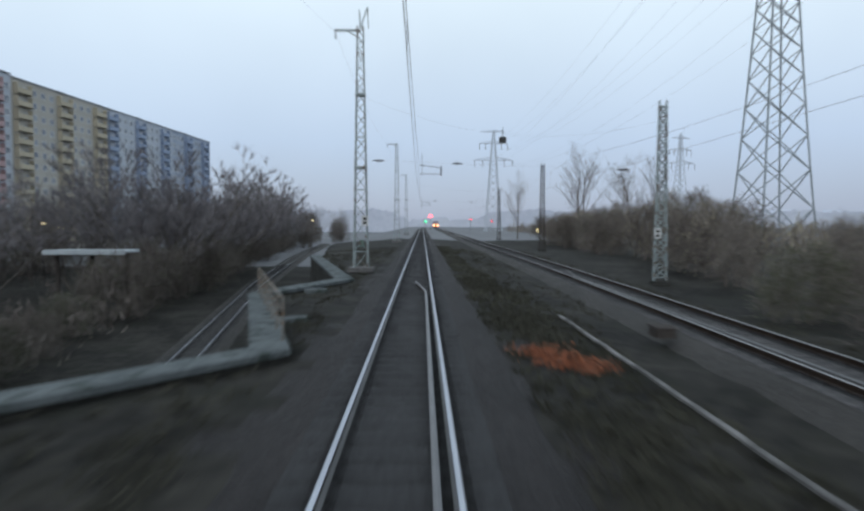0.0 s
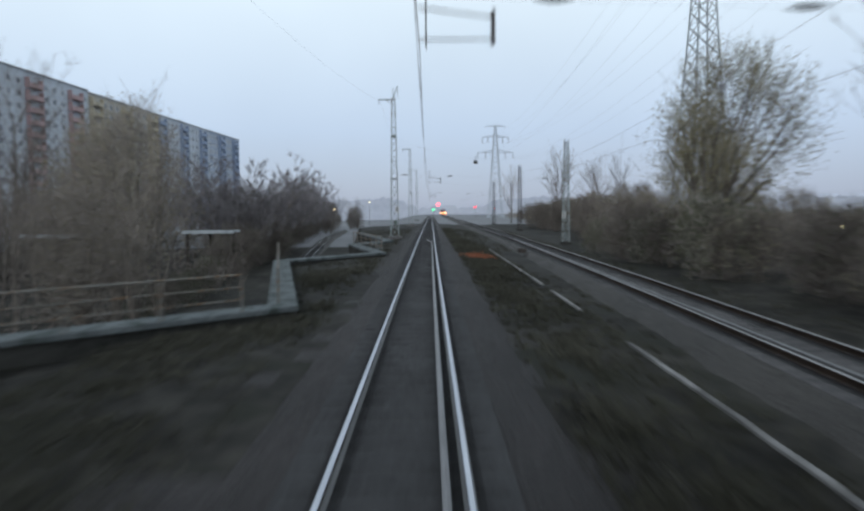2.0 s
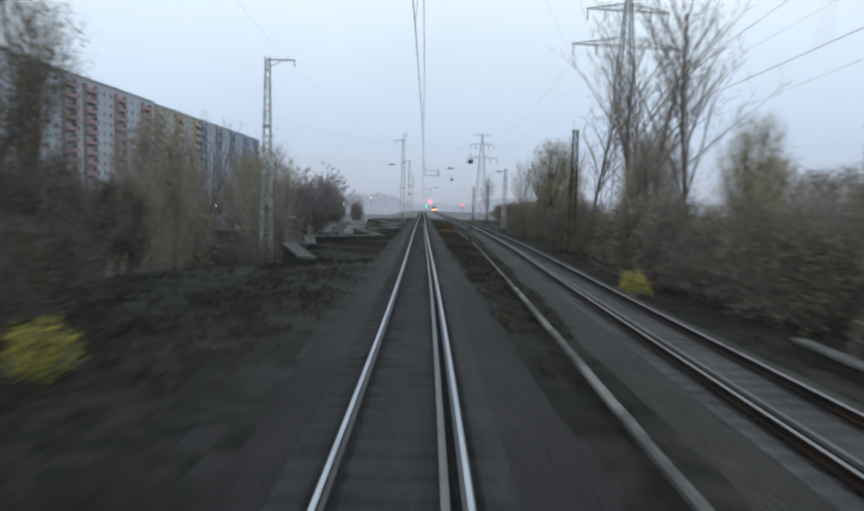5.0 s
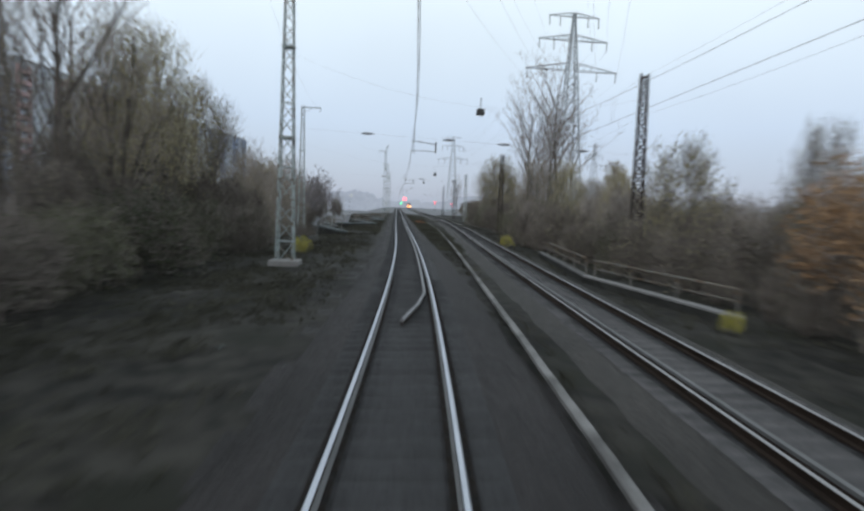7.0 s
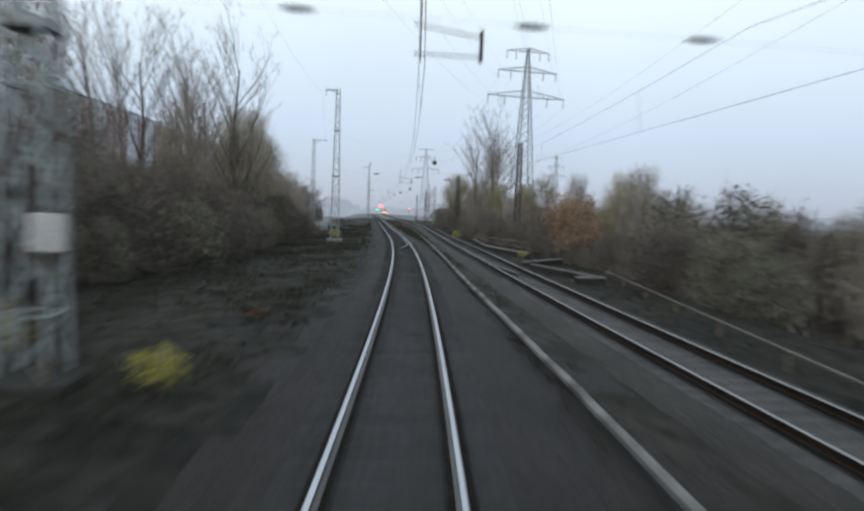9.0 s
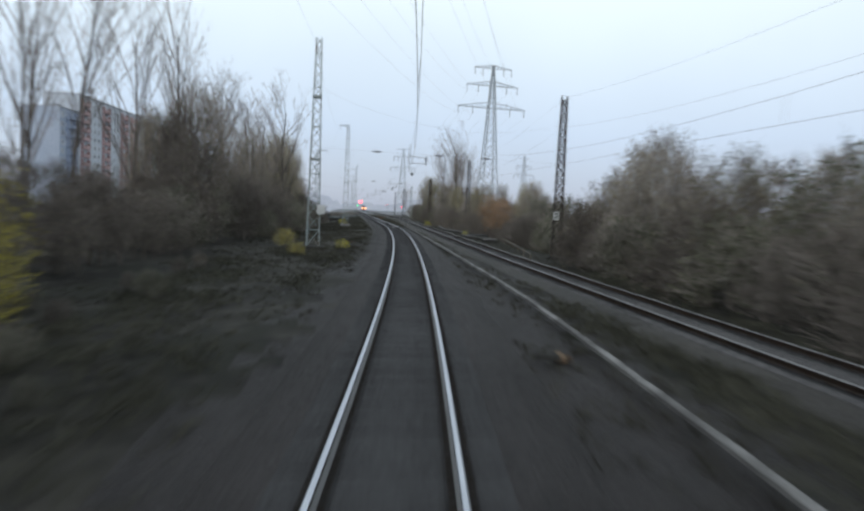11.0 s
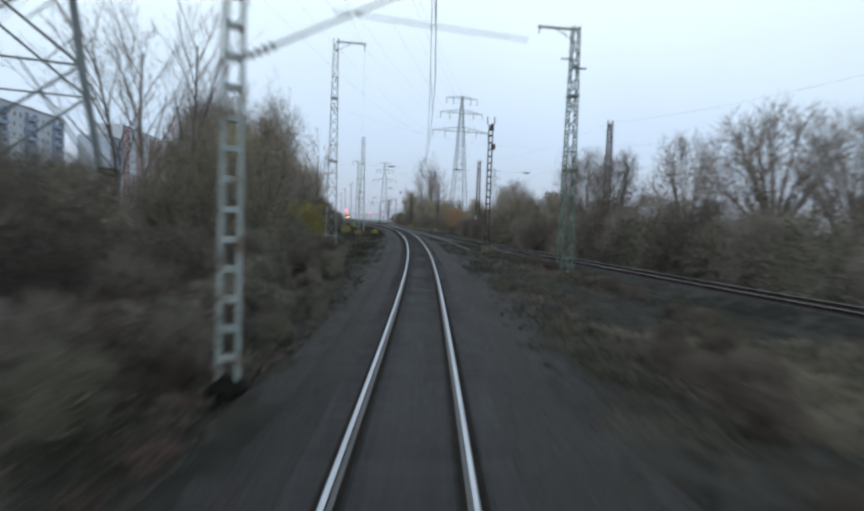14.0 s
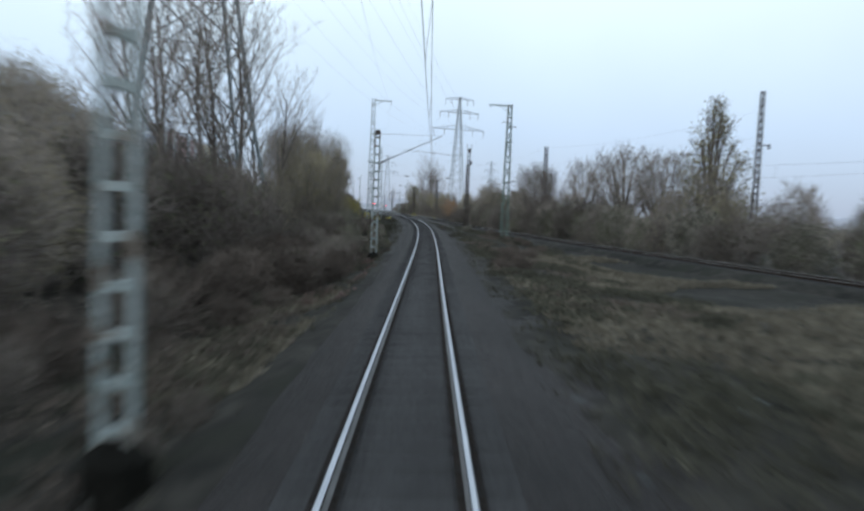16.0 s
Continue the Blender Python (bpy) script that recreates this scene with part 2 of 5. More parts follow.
# ---- mesh tools ----
class Mesh:
    """Gathers boxes, bars and quads into one mesh."""

    def __init__(self):
        self.v, self.f, self.m = [], [], []

    def faces(self, verts, faces, slot=0):
        k = len(self.v)
        self.v.extend(verts)
        self.f.extend(tuple(k + i for i in q) for q in faces)
        self.m.extend([slot] * len(faces))
        return self

    def box(self, c, s, turn=None, slot=0, bevel=0.0):
        hx, hy, hz = s[0] / 2, s[1] / 2, s[2] / 2
        if bevel:
            b = min(bevel, hx * 0.9, hy * 0.9, hz * 0.9)
            ring = [(-hx + b, -hy), (hx - b, -hy), (hx, -hy + b), (hx, hy - b), (hx - b, hy), (-hx + b, hy), (-hx, hy - b), (-hx, -hy + b)]
            vs = [(x, y, -hz) for x, y in ring] + [(x, y, hz - b) for x, y in ring] + [(x * (1 - b / hx), y * (1 - b / hy), hz) for x, y in ring]
            fs = [tuple(range(7, -1, -1)), tuple(range(16, 24))]
            for r in (0, 8):
                fs += [(r + i, r + (i + 1) % 8, r + 8 + (i + 1) % 8, r + 8 + i) for i in range(8)]
        else:
            vs = [(x, y, z) for z in (-hz, hz) for x, y in ((-hx, -hy), (hx, -hy), (hx, hy), (-hx, hy))]
            fs = [(3, 2, 1, 0), (4, 5, 6, 7)] + [(i, (i + 1) % 4, 4 + (i + 1) % 4, 4 + i) for i in range(4)]
        c = Vector(c)
        if turn is not None:
            vs = [turn @ Vector(p) for p in vs]
        return self.faces([tuple(Vector(p) + c) for p in vs], fs, slot)

    def bar(self, p0, p1, r0, r1=None, n=4, slot=0, caps=True):
        """A tapered bar of n sides from p0 to p1."""
        r1 = r0 if r1 is None else r1
        p0, p1 = Vector(p0), Vector(p1)
        d = (p1 - p0)
        if d.length < 1e-6:
            return self
        d.normalize()
        a = d.cross(Vector((0, 0, 1)) if abs(d.z) < 0.95 else Vector((0, 1, 0))).normalized()
        b = d.cross(a)
        ring = [(math.cos(2 * math.pi * (i + 0.5) / n), math.sin(2 * math.pi * (i + 0.5) / n)) for i in range(n)]
        vs = [tuple(p0 + (a * x + b * y) * r0) for x, y in ring] + [tuple(p1 + (a * x + b * y) * r1) for x, y in ring]
        fs = [(i, (i + 1) % n, n + (i + 1) % n, n + i) for i in range(n)]
        if caps:
            fs += [tuple(range(n - 1, -1, -1)), tuple(range(n, 2 * n))]
        return self.faces(vs, fs, slot)

    def data(self, name, mats, smooth=False):
        me = bpy.data.meshes.new(name)
        me.from_pydata(self.v, [], self.f)
        for m in mats if isinstance(mats, (list, tuple)) else [mats]:
            me.materials.append(m)
        me.polygons.foreach_set("material_index", self.m)
        if smooth:
            me.polygons.foreach_set("use_smooth", [True] * len(self.f))
        me.update()
        return me


def part(name, mesh, mats, parent, label="", smooth=False):
    ob = new(name, mesh.data(name, mats, smooth) if isinstance(mesh, Mesh) else mesh)
    ob.parent = parent
    if label:
        ob["label"] = label
    return ob


def thing(name, place, label, category, group="", kind="", turn=0.0):
    ob = new(name)
    ob.empty_display_size = 0.3
    ob.matrix_basis = Matrix.Translation(place) @ Matrix.Rotation(turn, 4, "Z")
    return tagged(ob, label, category, group, kind)


def single(name, mesh, mats, label, category, kind="", place=(0, 0, 0), smooth=False):
    ob = new(name, mesh.data(name, mats, smooth))
    ob.location = place
    return tagged(ob, label, category, kind=kind)


# ---- plan ----
class Line:
    """A track's centre line, sampled each metre by its y."""

    def __init__(self, points, rounds=3):
        p = np.array(sorted(points, key=lambda q: q[1]))
        self.y = np.arange(p[0, 1], p[-1, 1], 1.0)
        x, z = np.interp(self.y, p[:, 1], p[:, 0]), np.interp(self.y, p[:, 1], p[:, 2])
        for _ in range(rounds):
            k = np.ones(13) / 13
            x = np.convolve(np.pad(x, 6, mode="reflect", reflect_type="odd"), k, "valid")
            z = np.convolve(np.pad(z, 6, mode="reflect", reflect_type="odd"), k, "valid")
        self.x, self.z = x, z
        self.lean = np.zeros_like(x)
        self.s = np.concatenate([[0], np.cumsum(np.hypot(np.diff(x), 1.0))])

    def at(self, y):
        return float(np.interp(y, self.y, self.x)), float(np.interp(y, self.y, self.z))

    def frame_at(self, s):
        y = float(np.interp(s, self.s, self.y))
        x, z = self.at(y)
        x2, _ = self.at(y + 0.5)
        x1, _ = self.at(y - 0.5)
        return x, y, z, math.atan2(-(x2 - x1), 1.0)


# main line: straight, then a right-hand bend of about 900 m radius towards the camera's end
KNOTS = [-1.2, -1.0, -0.77, -0.17, 0.64, 1.29, 1.03, 1.16, 1.14, 0.44, -0.07, -0.08, 0.0]
LEVELS = [-1.1, -1.1, -1.11, -1.11, -0.9, -0.56, -0.3, -0.11, -0.07, -0.14, -0.16, -0.07, 0.0]
CANT = [-1.65, -2.06, -2.6, -2.4, -2.7, -2.5, -2.22, -2.19, -2.06, -1.0, -0.24, -0.51, -0.31]
mid_s = np.arange(-340.0, 20.1, 1.0)
curve_k = np.interp(mid_s, np.arange(-340, 21, 30), KNOTS) * 0.001


def summed(v):
    return np.concatenate([[0], np.cumsum((v[1:] + v[:-1]) / 2)])


heading = summed(curve_k)
heading -= np.interp(10, mid_s, heading)
mx_, my_ = summed(-np.sin(heading)), summed(np.cos(heading))
mx_, my_ = mx_ - np.interp(0, mid_s, mx_), my_ - np.interp(0, mid_s, my_)
mz_ = np.interp(mid_s, np.arange(-340, 21, 30), LEVELS)
MAIN = Line([(float(a), float(b), float(c)) for a, b, c in list(zip(mx_, my_, mz_))] + [(0, 60, 0), (0, 420, 0)], 1)
MAIN.lean = np.interp(MAIN.y, my_, np.radians(np.interp(mid_s, np.arange(-340, 21, 30), CANT))) * (1 - np.clip((MAIN.y - 20) / 60, 0, 1))
SIDE = Line([(12, -300, -1.2), (7.6, -240, -1.1), (5.1, -212, -0.92), (4.55, -200, -0.84), (4.42, -172.5, -0.75), (4.5, -150, -0.58), (4.6, -135, -0.45), (4.9, -118.5, -0.33), (5.25, -107, -0.28),
             (5.84, -89.5, -0.25), (6.95, -62, -0.25), (8.1, -38.5, -0.25), (8.85, -15, -0.25), (9.3, 8, -0.25), (9.6, 30, -0.22), (9.7, 420, -0.2)])
LOWER = Line([(-4.5, -40, -5.6), (-9.5, 0, -5.6), (-14, 27, -5.6), (-23, 83, -5.6), (-32, 161, -5.4), (-40, 260, -5.2)])
# edge of the skew bridge on its left side, a saw-tooth in plan
TEETH = [(-5.7, -51.5), (-9.3, -39), (-7.8, -38.3), (-9.9, -27), (-3.65, -21.2), (-8.0, -2.5), (-2.75, 4), (-6.0, 16), (-3.3, 23), (-9, 48), (-14, 90), (-26, 200)]
tooth_y, tooth_x = [q[1] for q in TEETH], [q[0] for q in TEETH]


def step(a, b, v):
    t = np.clip((v - a) / (b - a), 0, 1)
    return t * t * (3 - 2 * t)


def ground_height(x, y):
    """The lie of the land, in metres below the rails."""
    track = np.interp(y, MAIN.y, MAIN.z)
    centre = np.interp(y, MAIN.y, MAIN.x)
    off = x - centre
    h = track - 0.52 + 0.05 * np.sin(x * 0.9 + np.sin(y * 0.31)) * np.sin(y * 0.43 + 1)
    far = step(3.5, 14, np.abs(off))
    h = h - 0.35 * far + 0.25 * far * np.sin(x * 0.13 + 2) * np.sin(y * 0.09)
    h = h + 0.16 * step(-60, -50, y) * (1 - step(3, 9, np.abs(off + 4)))
    beside = np.exp(-((x - np.interp(y, SIDE.y, SIDE.x)) / 3.0) ** 2) * step(3.0, 4.5, off)
    h = h * (1 - beside) + (np.interp(y, SIDE.y, SIDE.z) - 0.5) * beside
    edge = np.interp(y, tooth_y, tooth_x)
    drop = step(0.15, 0.9, edge - x) * step(-52.4, -51.0, y)
    drop = np.maximum(drop, step(13, 34, -off) * step(-95, -45, y))
    h = h * (1 - drop) + (-6.0) * drop
    h = h - 0.75 * step(2.6, 4.2, -off) * step(-196, -214, y)
    right = step(11.5, 24, off) * step(-150, -120, y) * (1 - step(-80, -50, y))
    return h - 2.6 * right


# ---- ground ----
def axis(spans):
    out = []
    for a, b, d in spans:
        out += list(np.arange(a, b, d))
    return np.array(out)


gx = axis([(-3200, -400, 350), (-400, -120, 35), (-120, -45, 6), (-45, -16, 1.0), (-16, 16, 0.5), (16, 50, 1.5), (50, 120, 8), (120, 400, 35), (400, 3201, 350)])
gy = axis([(-1500, -400, 220), (-400, -300, 20), (-300, 30, 1.0), (30, 120, 3), (120, 460, 17), (460, 3400, 300)])
GX, GY = np.meshgrid(gx, gy)
GZ = ground_height(GX, GY)
GZ += (np.random.rand(*GZ.shape) - 0.5) * 0.07 * (np.abs(GX) < 60)
nx_, ny_ = len(gx), len(gy)
land = bpy.data.meshes.new("ground")
idx_ = np.arange(nx_ * ny_).reshape(ny_, nx_)
quads = np.stack([idx_[:-1, :-1], idx_[:-1, 1:], idx_[1:, 1:], idx_[1:, :-1]], -1).reshape(-1, 4)
land.from_pydata(np.stack([GX, GY, GZ], -1).reshape(-1, 3).tolist(), [], quads.tolist())
land.materials.append(SOIL)
land.materials.append(MIXED)
# ground beyond y = 125: its pale colour carries the haze
land.materials.append(material("hazed_far_ground", (0.13, 0.135, 0.145), (0.21, 0.215, 0.23), 0.95, 0.01, 0.15, 0))
# loose stone spreads wider along the curve
mid_x, mid_y = (GX[:-1, :-1] + GX[1:, 1:]) / 2, (GY[:-1, :-1] + GY[1:, 1:]) / 2
spread = 2.2 + 1.9 * step(-110, -165, mid_y) * step(-240, -215, mid_y) + 0.9 * np.sin(mid_y * 0.8 + np.sin(mid_y * 0.23) * 3) * np.sin(mid_y * 0.13)
stony = (np.abs(mid_x - np.interp(mid_y, MAIN.y, MAIN.x) - 1.0 * step(-110, -165, mid_y)) < spread + (np.random.rand(*mid_x.shape) - 0.5) * 1.6) & (np.abs(mid_x) < 40)
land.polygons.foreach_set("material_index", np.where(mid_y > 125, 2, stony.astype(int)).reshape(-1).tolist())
land.polygons.foreach_set("use_smooth", [True] * len(land.polygons))
tagged(new("ground", land), "dark soil with moss and dead grass beside the tracks", "ground", kind="structure")


def ground_z(x, y):
    return float(ground_height(np.array(float(x)), np.array(float(y))))


# ---- tracks ----
def sweep(line, y0, y1, profile, mats, name, slots=None, stepm=2.0, jitter=0.0):
    """Sweeps a cross-section, given as (across, up), along a line."""
    m = Mesh()
    ys = np.arange(y0, y1 + 0.01, stepm)
    k = len(profile)
    vs = []
    for y in ys:
        x, z = line.at(y)
        x2, _ = line.at(y + 0.5)
        x1, _ = line.at(y - 0.5)
        h = math.atan2(-(x2 - x1), 1.0)
        c, s = math.cos(h), math.sin(h)
        lean = float(np.interp(y, line.y, line.lean))
        for a, b in profile:
            j = (random.random() - 0.5) * jitter
            e = a * (1 + jitter * 2 * noise.noise((y * 0.35, a, 0))) if jitter and abs(a) > 1.6 else a
            across = e * math.cos(lean) + b * math.sin(lean)
            vs.append((x + across * c, y + across * s, z + b * math.cos(lean) - e * math.sin(lean) + j))
    m.v = vs
    closed = profile[0] == profile[-1]
    for i in range(len(ys) - 1):
        for j in range(k - 1):
            m.f.append((i * k + j, i * k + j + 1, (i + 1) * k + j + 1, (i + 1) * k + j))
            m.m.append(slots[j] if slots else 0)
    return m


def rail_profile(off, top=0.0, wide=0.072, tall=0.16):
    w, b = wide / 2, 0.07
    pts = [(-b, -tall), (-b, -tall + 0.012), (-0.009, -tall + 0.03), (-0.009, -0.045), (-w, -0.036), (-w, -0.009), (-w + 0.012, 0), (w - 0.012, 0), (w, -0.009), (w, -0.036),
           (0.009, -0.045), (0.009, -tall + 0.03), (b, -tall + 0.012), (b, -tall)]
    return [(off + a, top + z) for a, z in pts[::-1]]


RAIL_SLOTS = [1, 2, 1, 1, 1, 0, 0, 0, 1, 1, 1, 2, 1]


def sleeper_mesh(length=2.6, wide=0.26):
    """A concrete sleeper, waisted in the middle, with its rail pads and clips."""
    m = Mesh()
    xs = [-length / 2, -0.95, -0.5, -0.2, 0.2, 0.5, 0.95, length / 2]
    tops = [-0.182, -0.165, -0.165, -0.183, -0.183, -0.165, -0.165, -0.182]
    ws = [wide, wide, wide, wide * 0.8, wide * 0.8, wide, wide, wide]
    vs, fs = [], []
    for x, t, w in zip(xs, tops, ws):
        vs += [(x, -w / 2, -0.36), (x, -w / 2 + 0.03, t), (x, w / 2 - 0.03, t), (x, w / 2, -0.36)]
    for i in range(len(xs) - 1):
        for j in range(3):
            fs.append((i * 4 + j, (i + 1) * 4 + j, (i + 1) * 4 + j + 1, i * 4 + j + 1))
    fs += [(0, 1, 2, 3), (31, 30, 29, 28)]
    m.faces(vs, fs)
    for x in (-0.7535, 0.7535):
        for d in (-0.11, 0.11):
            m.box((x + d, 0, -0.145), (0.07, 0.11, 0.05), slot=1)
    return m


def track(line, y0, y1, label, ballast, group, shoulder=1.75, head=None, inner=None, weedy=None):
    t = thing("railway_track", (0, 0, 0), label, "railway track", group, "structure")
    part("rail", sweep(line, y0, y1, rail_profile(-0.7535), None, "rail", RAIL_SLOTS), [head or RAIL_TOP, RAIL_RUST, RAIL_FOOT if head is None else RAIL_RUST], t, "worn steel rail head on a rusty web")
    part("rail", sweep(line, y0, y1, rail_profile(0.7535), None, "rail", RAIL_SLOTS), [head or RAIL_TOP, RAIL_RUST, RAIL_FOOT if head is None else RAIL_RUST], t, "worn steel rail head on a rusty web")
    s, k = shoulder, int(inner is BED)
    half = [(s + 1.1, -0.75), (s + 0.35, -0.36), (s, -0.235), (1.34, -0.215), (1.30, -0.20), (0.93, -0.20), (0.86, -0.207), (0.64, -0.207), (0.57, -0.203), (0.3, -0.205)]
    prof = half + [(-a, z) for a, z in half[::-1]]
    outer = [3, 3, 3, 3, k, k * 2, k * 2, k * 2, 1]
    if not k:
        outer = [0, 0, 0, 0, 1, 2, 2, 2, 1]
    slots = outer + [1] + outer[::-1]
    if weedy:
        part("ballast_bed", sweep(line, y0, weedy, prof, None, "ballast_bed", slots, 1.0, 0.03), [SOIL, SOIL, RAIL_SIDE_DARK], t, "dark overgrown ballast", True)
    part("ballast_bed", sweep(line, weedy or y0, y1, prof, None, "ballast_bed", slots, 1.0, 0.03), [ballast, inner or ballast, RAIL_SIDE_DARK, MIXED], t, "grey crushed-stone ballast", True)
    return t


def sleepers(t, line, near, y0, y1, spacing=0.62):
    """Single sleepers within the near stretch, the rest joined."""
    shared = sleeper_mesh().data("sleeper", [SLEEPER, RAIL_RUST])
    rest = Mesh()
    s0, s1 = np.interp([y0, y1], line.y, line.s)
    one = sleeper_mesh()
    for s in np.arange(s0, s1, spacing):
        x, y, z, h = line.frame_at(s)
        if near[0] <= y <= near[1]:
            ob = new("sleeper", shared)
            ob.parent = t
            ob.matrix_basis = pose(x, y, z, 0, math.degrees(float(np.interp(y, line.y, line.lean))), math.degrees(h))
        else:
            c, n = math.cos(h), math.sin(h)
            rest.faces([(x + a * c - b * n, y + a * n + b * c, z + d) for a, b, d in one.v], one.f)
    if rest.v:
        tagged(part("sleeper_row", rest, [SLEEPER], t), kind="stuff")


main_track = track(MAIN, -284, 400, "main railway track with polished rails on concrete sleepers in grey ballast", BALLAST, "railway tracks", inner=BED)
side_track = track(SIDE, -284, 400, "neighbouring railway track with dark rails and pale crushed stone", OLD_BALLAST, "railway tracks", 1.5, RAIL_DULL, PALE_BALLAST, -180)
lower_track = track(LOWER, -30, 250, "lower railway track passing under the skew bridge", OLD_BALLAST, "railway tracks", 1.6)

# guard rails beside one running rail of each track, their ends bent inwards


def guard(owner, line, pts, mat):
    m = Mesh()
    for (a, y), (b, y2) in zip(pts[:-1], pts[1:]):
        xa, za = line.at(y)
        xb, zb = line.at(y2)
        za, zb = za - a * math.sin(float(np.interp(y, line.y, line.lean))), zb - b * math.sin(float(np.interp(y2, line.y, line.lean)))
        for hgt, r, sl in ((-0.035, 0.05, 0), (-0.13, 0.035, 1)):
            m.bar((xa + a, y, za + hgt), (xb + b, y2, zb + hgt), r, n=6, slot=sl)
    part("guard_rail", m, [mat, RAIL_RUST], owner, "dull grey guard rail with bent ends")


guard(main_track, MAIN, [(0.07, 19.6), (0.30, 17.6), (0.50, 15.5)] + [(0.51, float(y)) for y in range(12, -97, -4)] + [(0.51, -97.5), (0.28, -100), (-0.12, -102.5)], OLD_RAIL)
guard(side_track, SIDE, [(0.0, 30.0), (-0.5, 25.0)] + [(-0.51, float(y)) for y in range(22, -112, -4)] + [(-0.50, -114), (-0.1, -118.5)], RAIL_FOOT)

# concrete cable duct between the tracks
DUCTLINE = Line([(-3.0, -200, -1.15), (-1.85, -187, -0.92), (0.07, -163.1, -0.68), (0.7, -144.8, -0.54), (1.22, -137.5, -0.5), (1.5, -123.4, -0.42), (2.07, -112, -0.38), (2.35, -106, -0.37),
                 (4.0, -64, -0.38), (4.55, -45.5, -0.40), (5.05, -31, -0.42), (5.12, 0, -0.42), (5.12, 60, -0.42)])
duct = thing("cable_duct", (0, 0, 0), "long pale concrete cable duct with lid slabs between the tracks", "cable duct", kind="structure")
lid = Mesh().box((0, 0, 0), (0.175, 0.97, 0.08), bevel=0.015).data("lid", DUCT)
slim_lid = Mesh().box((0, 0, 0), (0.12, 0.97, 0.05), bevel=0.01).data("lid", DUCT)
for y in np.arange(-181, 11.5, 1.0):
    if -15.6 < y < -13.6 or -25.4 < y < -20.2 or -40.8 < y < -39.6:
        continue  # buried under weeds
    x, z = DUCTLINE.at(y)
    x2, _ = DUCTLINE.at(y + 1)
    ob = new("lid", slim_lid if y > -62 else lid)
    ob.parent = duct
    ob.matrix_basis = pose(x, y, z - 0.03 + 0.13 * float(step(-130, -165, y)) + random.uniform(-0.012, 0.012), random.uniform(-0.6, 0.6), random.uniform(-1.5, 1.5), math.degrees(math.atan2(-(x2 - x), 1)) + random.uniform(-0.5, 0.5))


# ---- skew bridge: saw-tooth edges of concrete with railings ----
bridge = thing("bridge", (0, 0, 0), "skew railway bridge with saw-tooth concrete edge walls", "bridge", kind="structure")


def edge_wall(a, b, top, side, bottom=-6.3, wide=0.75, mat=None, thick=0.16):
    """A wall whose track-side face runs from a to b."""
    a, b = Vector((*a, 0)), Vector((*b, 0))
    d = b - a
    n = Vector((-d.y, d.x, 0)).normalized() * side
    c = (a + b) / 2 + n * wide / 2
    turn = Matrix.Rotation(math.atan2(-d.x, d.y), 4, "Z")
    ob = part("edge_wall", Mesh().box((0, 0, 0), (wide, d.length + 0.10, top - thick + 0.01 - bottom)), WALL_DARK, bridge, "dark concrete retaining wall")
    ob.matrix_basis = Matrix.Translation((c.x, c.y, (top - thick + 0.01 + bottom) / 2)) @ turn
    cap = part("coping", Mesh().box((0, 0, 0), (wide + thick, d.length + thick, thick), bevel=thick * 0.19), mat or CONCRETE, bridge, "weathered concrete coping slab")
    cap.matrix_basis = Matrix.Translation((c.x, c.y, top - thick / 2)) @ turn
    return ob


def railing(a, b, z, tall=1.05, bars=3, pitch=2.0, label="weathered grey steel railing with slim bars on a concrete edge"):
    a, b = Vector((*a, z)), Vector((*b, z))
    n = max(2, round((b - a).length / pitch) + 1)
    t = thing("railing", a, label, "railing", "bridge railings")
    d = b - a
    post = Mesh().box((0, 0, tall / 2), (0.06, 0.06, tall)).data("post", RAILING)
    for i in range(n):
        ob = new("post", post)
        ob.parent = t
        ob.location = d * (i / (n - 1))
    for k in range(bars):
        h = tall * (k + 1) / bars
        m = Mesh().bar((0, 0, h), tuple(d + Vector((0, 0, h))), 0.035 if k == bars - 1 else 0.022, n=6)
        part("handrail" if k == bars - 1 else "bar", m, RAILING, t)
    return t


for k in range(len(TEETH) - 3):
    a, b = TEETH[k], TEETH[k + 1]
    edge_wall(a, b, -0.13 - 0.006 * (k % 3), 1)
RIGHT_TEETH = [((9.95, -71), (8.55, -87)), ((8.55, -87.2), (10.1, -98.6)), ((11.4, -104), (7.45, -108.5)), ((7.45, -110.6), (8.95, -118)), ((9.4, -118.2), (7.9, -118.5))]
for k, (a, b) in enumerate(RIGHT_TEETH):
    edge_wall(b, a, -0.40 - 0.006 * (k % 3), -1, -4.2, 0.3, DUCT, 0.09)
railing((-8.35, -3.3), (-4.3, -20.6), -0.14)
railing((-4.9, -22.4), (-9.8, -27.0), -0.14)
railing((-3.05, 5.0), (-6.3, 15.6), -0.14)
railing((-6.3, -50.8), (-9.65, -40.2), -0.14)
railing((-8.2, -37.4), (-10.2, -28.2), -0.14)
railing((10.15, -73.0), (8.85, -86.6), -0.41, 0.8, bars=2, pitch=3.4)
railing((8.85, -88.0), (10.35, -98.2), -0.41, 0.8, bars=2, pitch=3.4)
railing((11.0, -114.5), (6.6, -141.0), -1.25, 0.82, bars=1, pitch=4.4)

TIMBER = material("weathered_timber", (0.075, 0.052, 0.036), (0.16, 0.115, 0.08), 0.9, 1.0, 8, 0.2, vary=0.3)


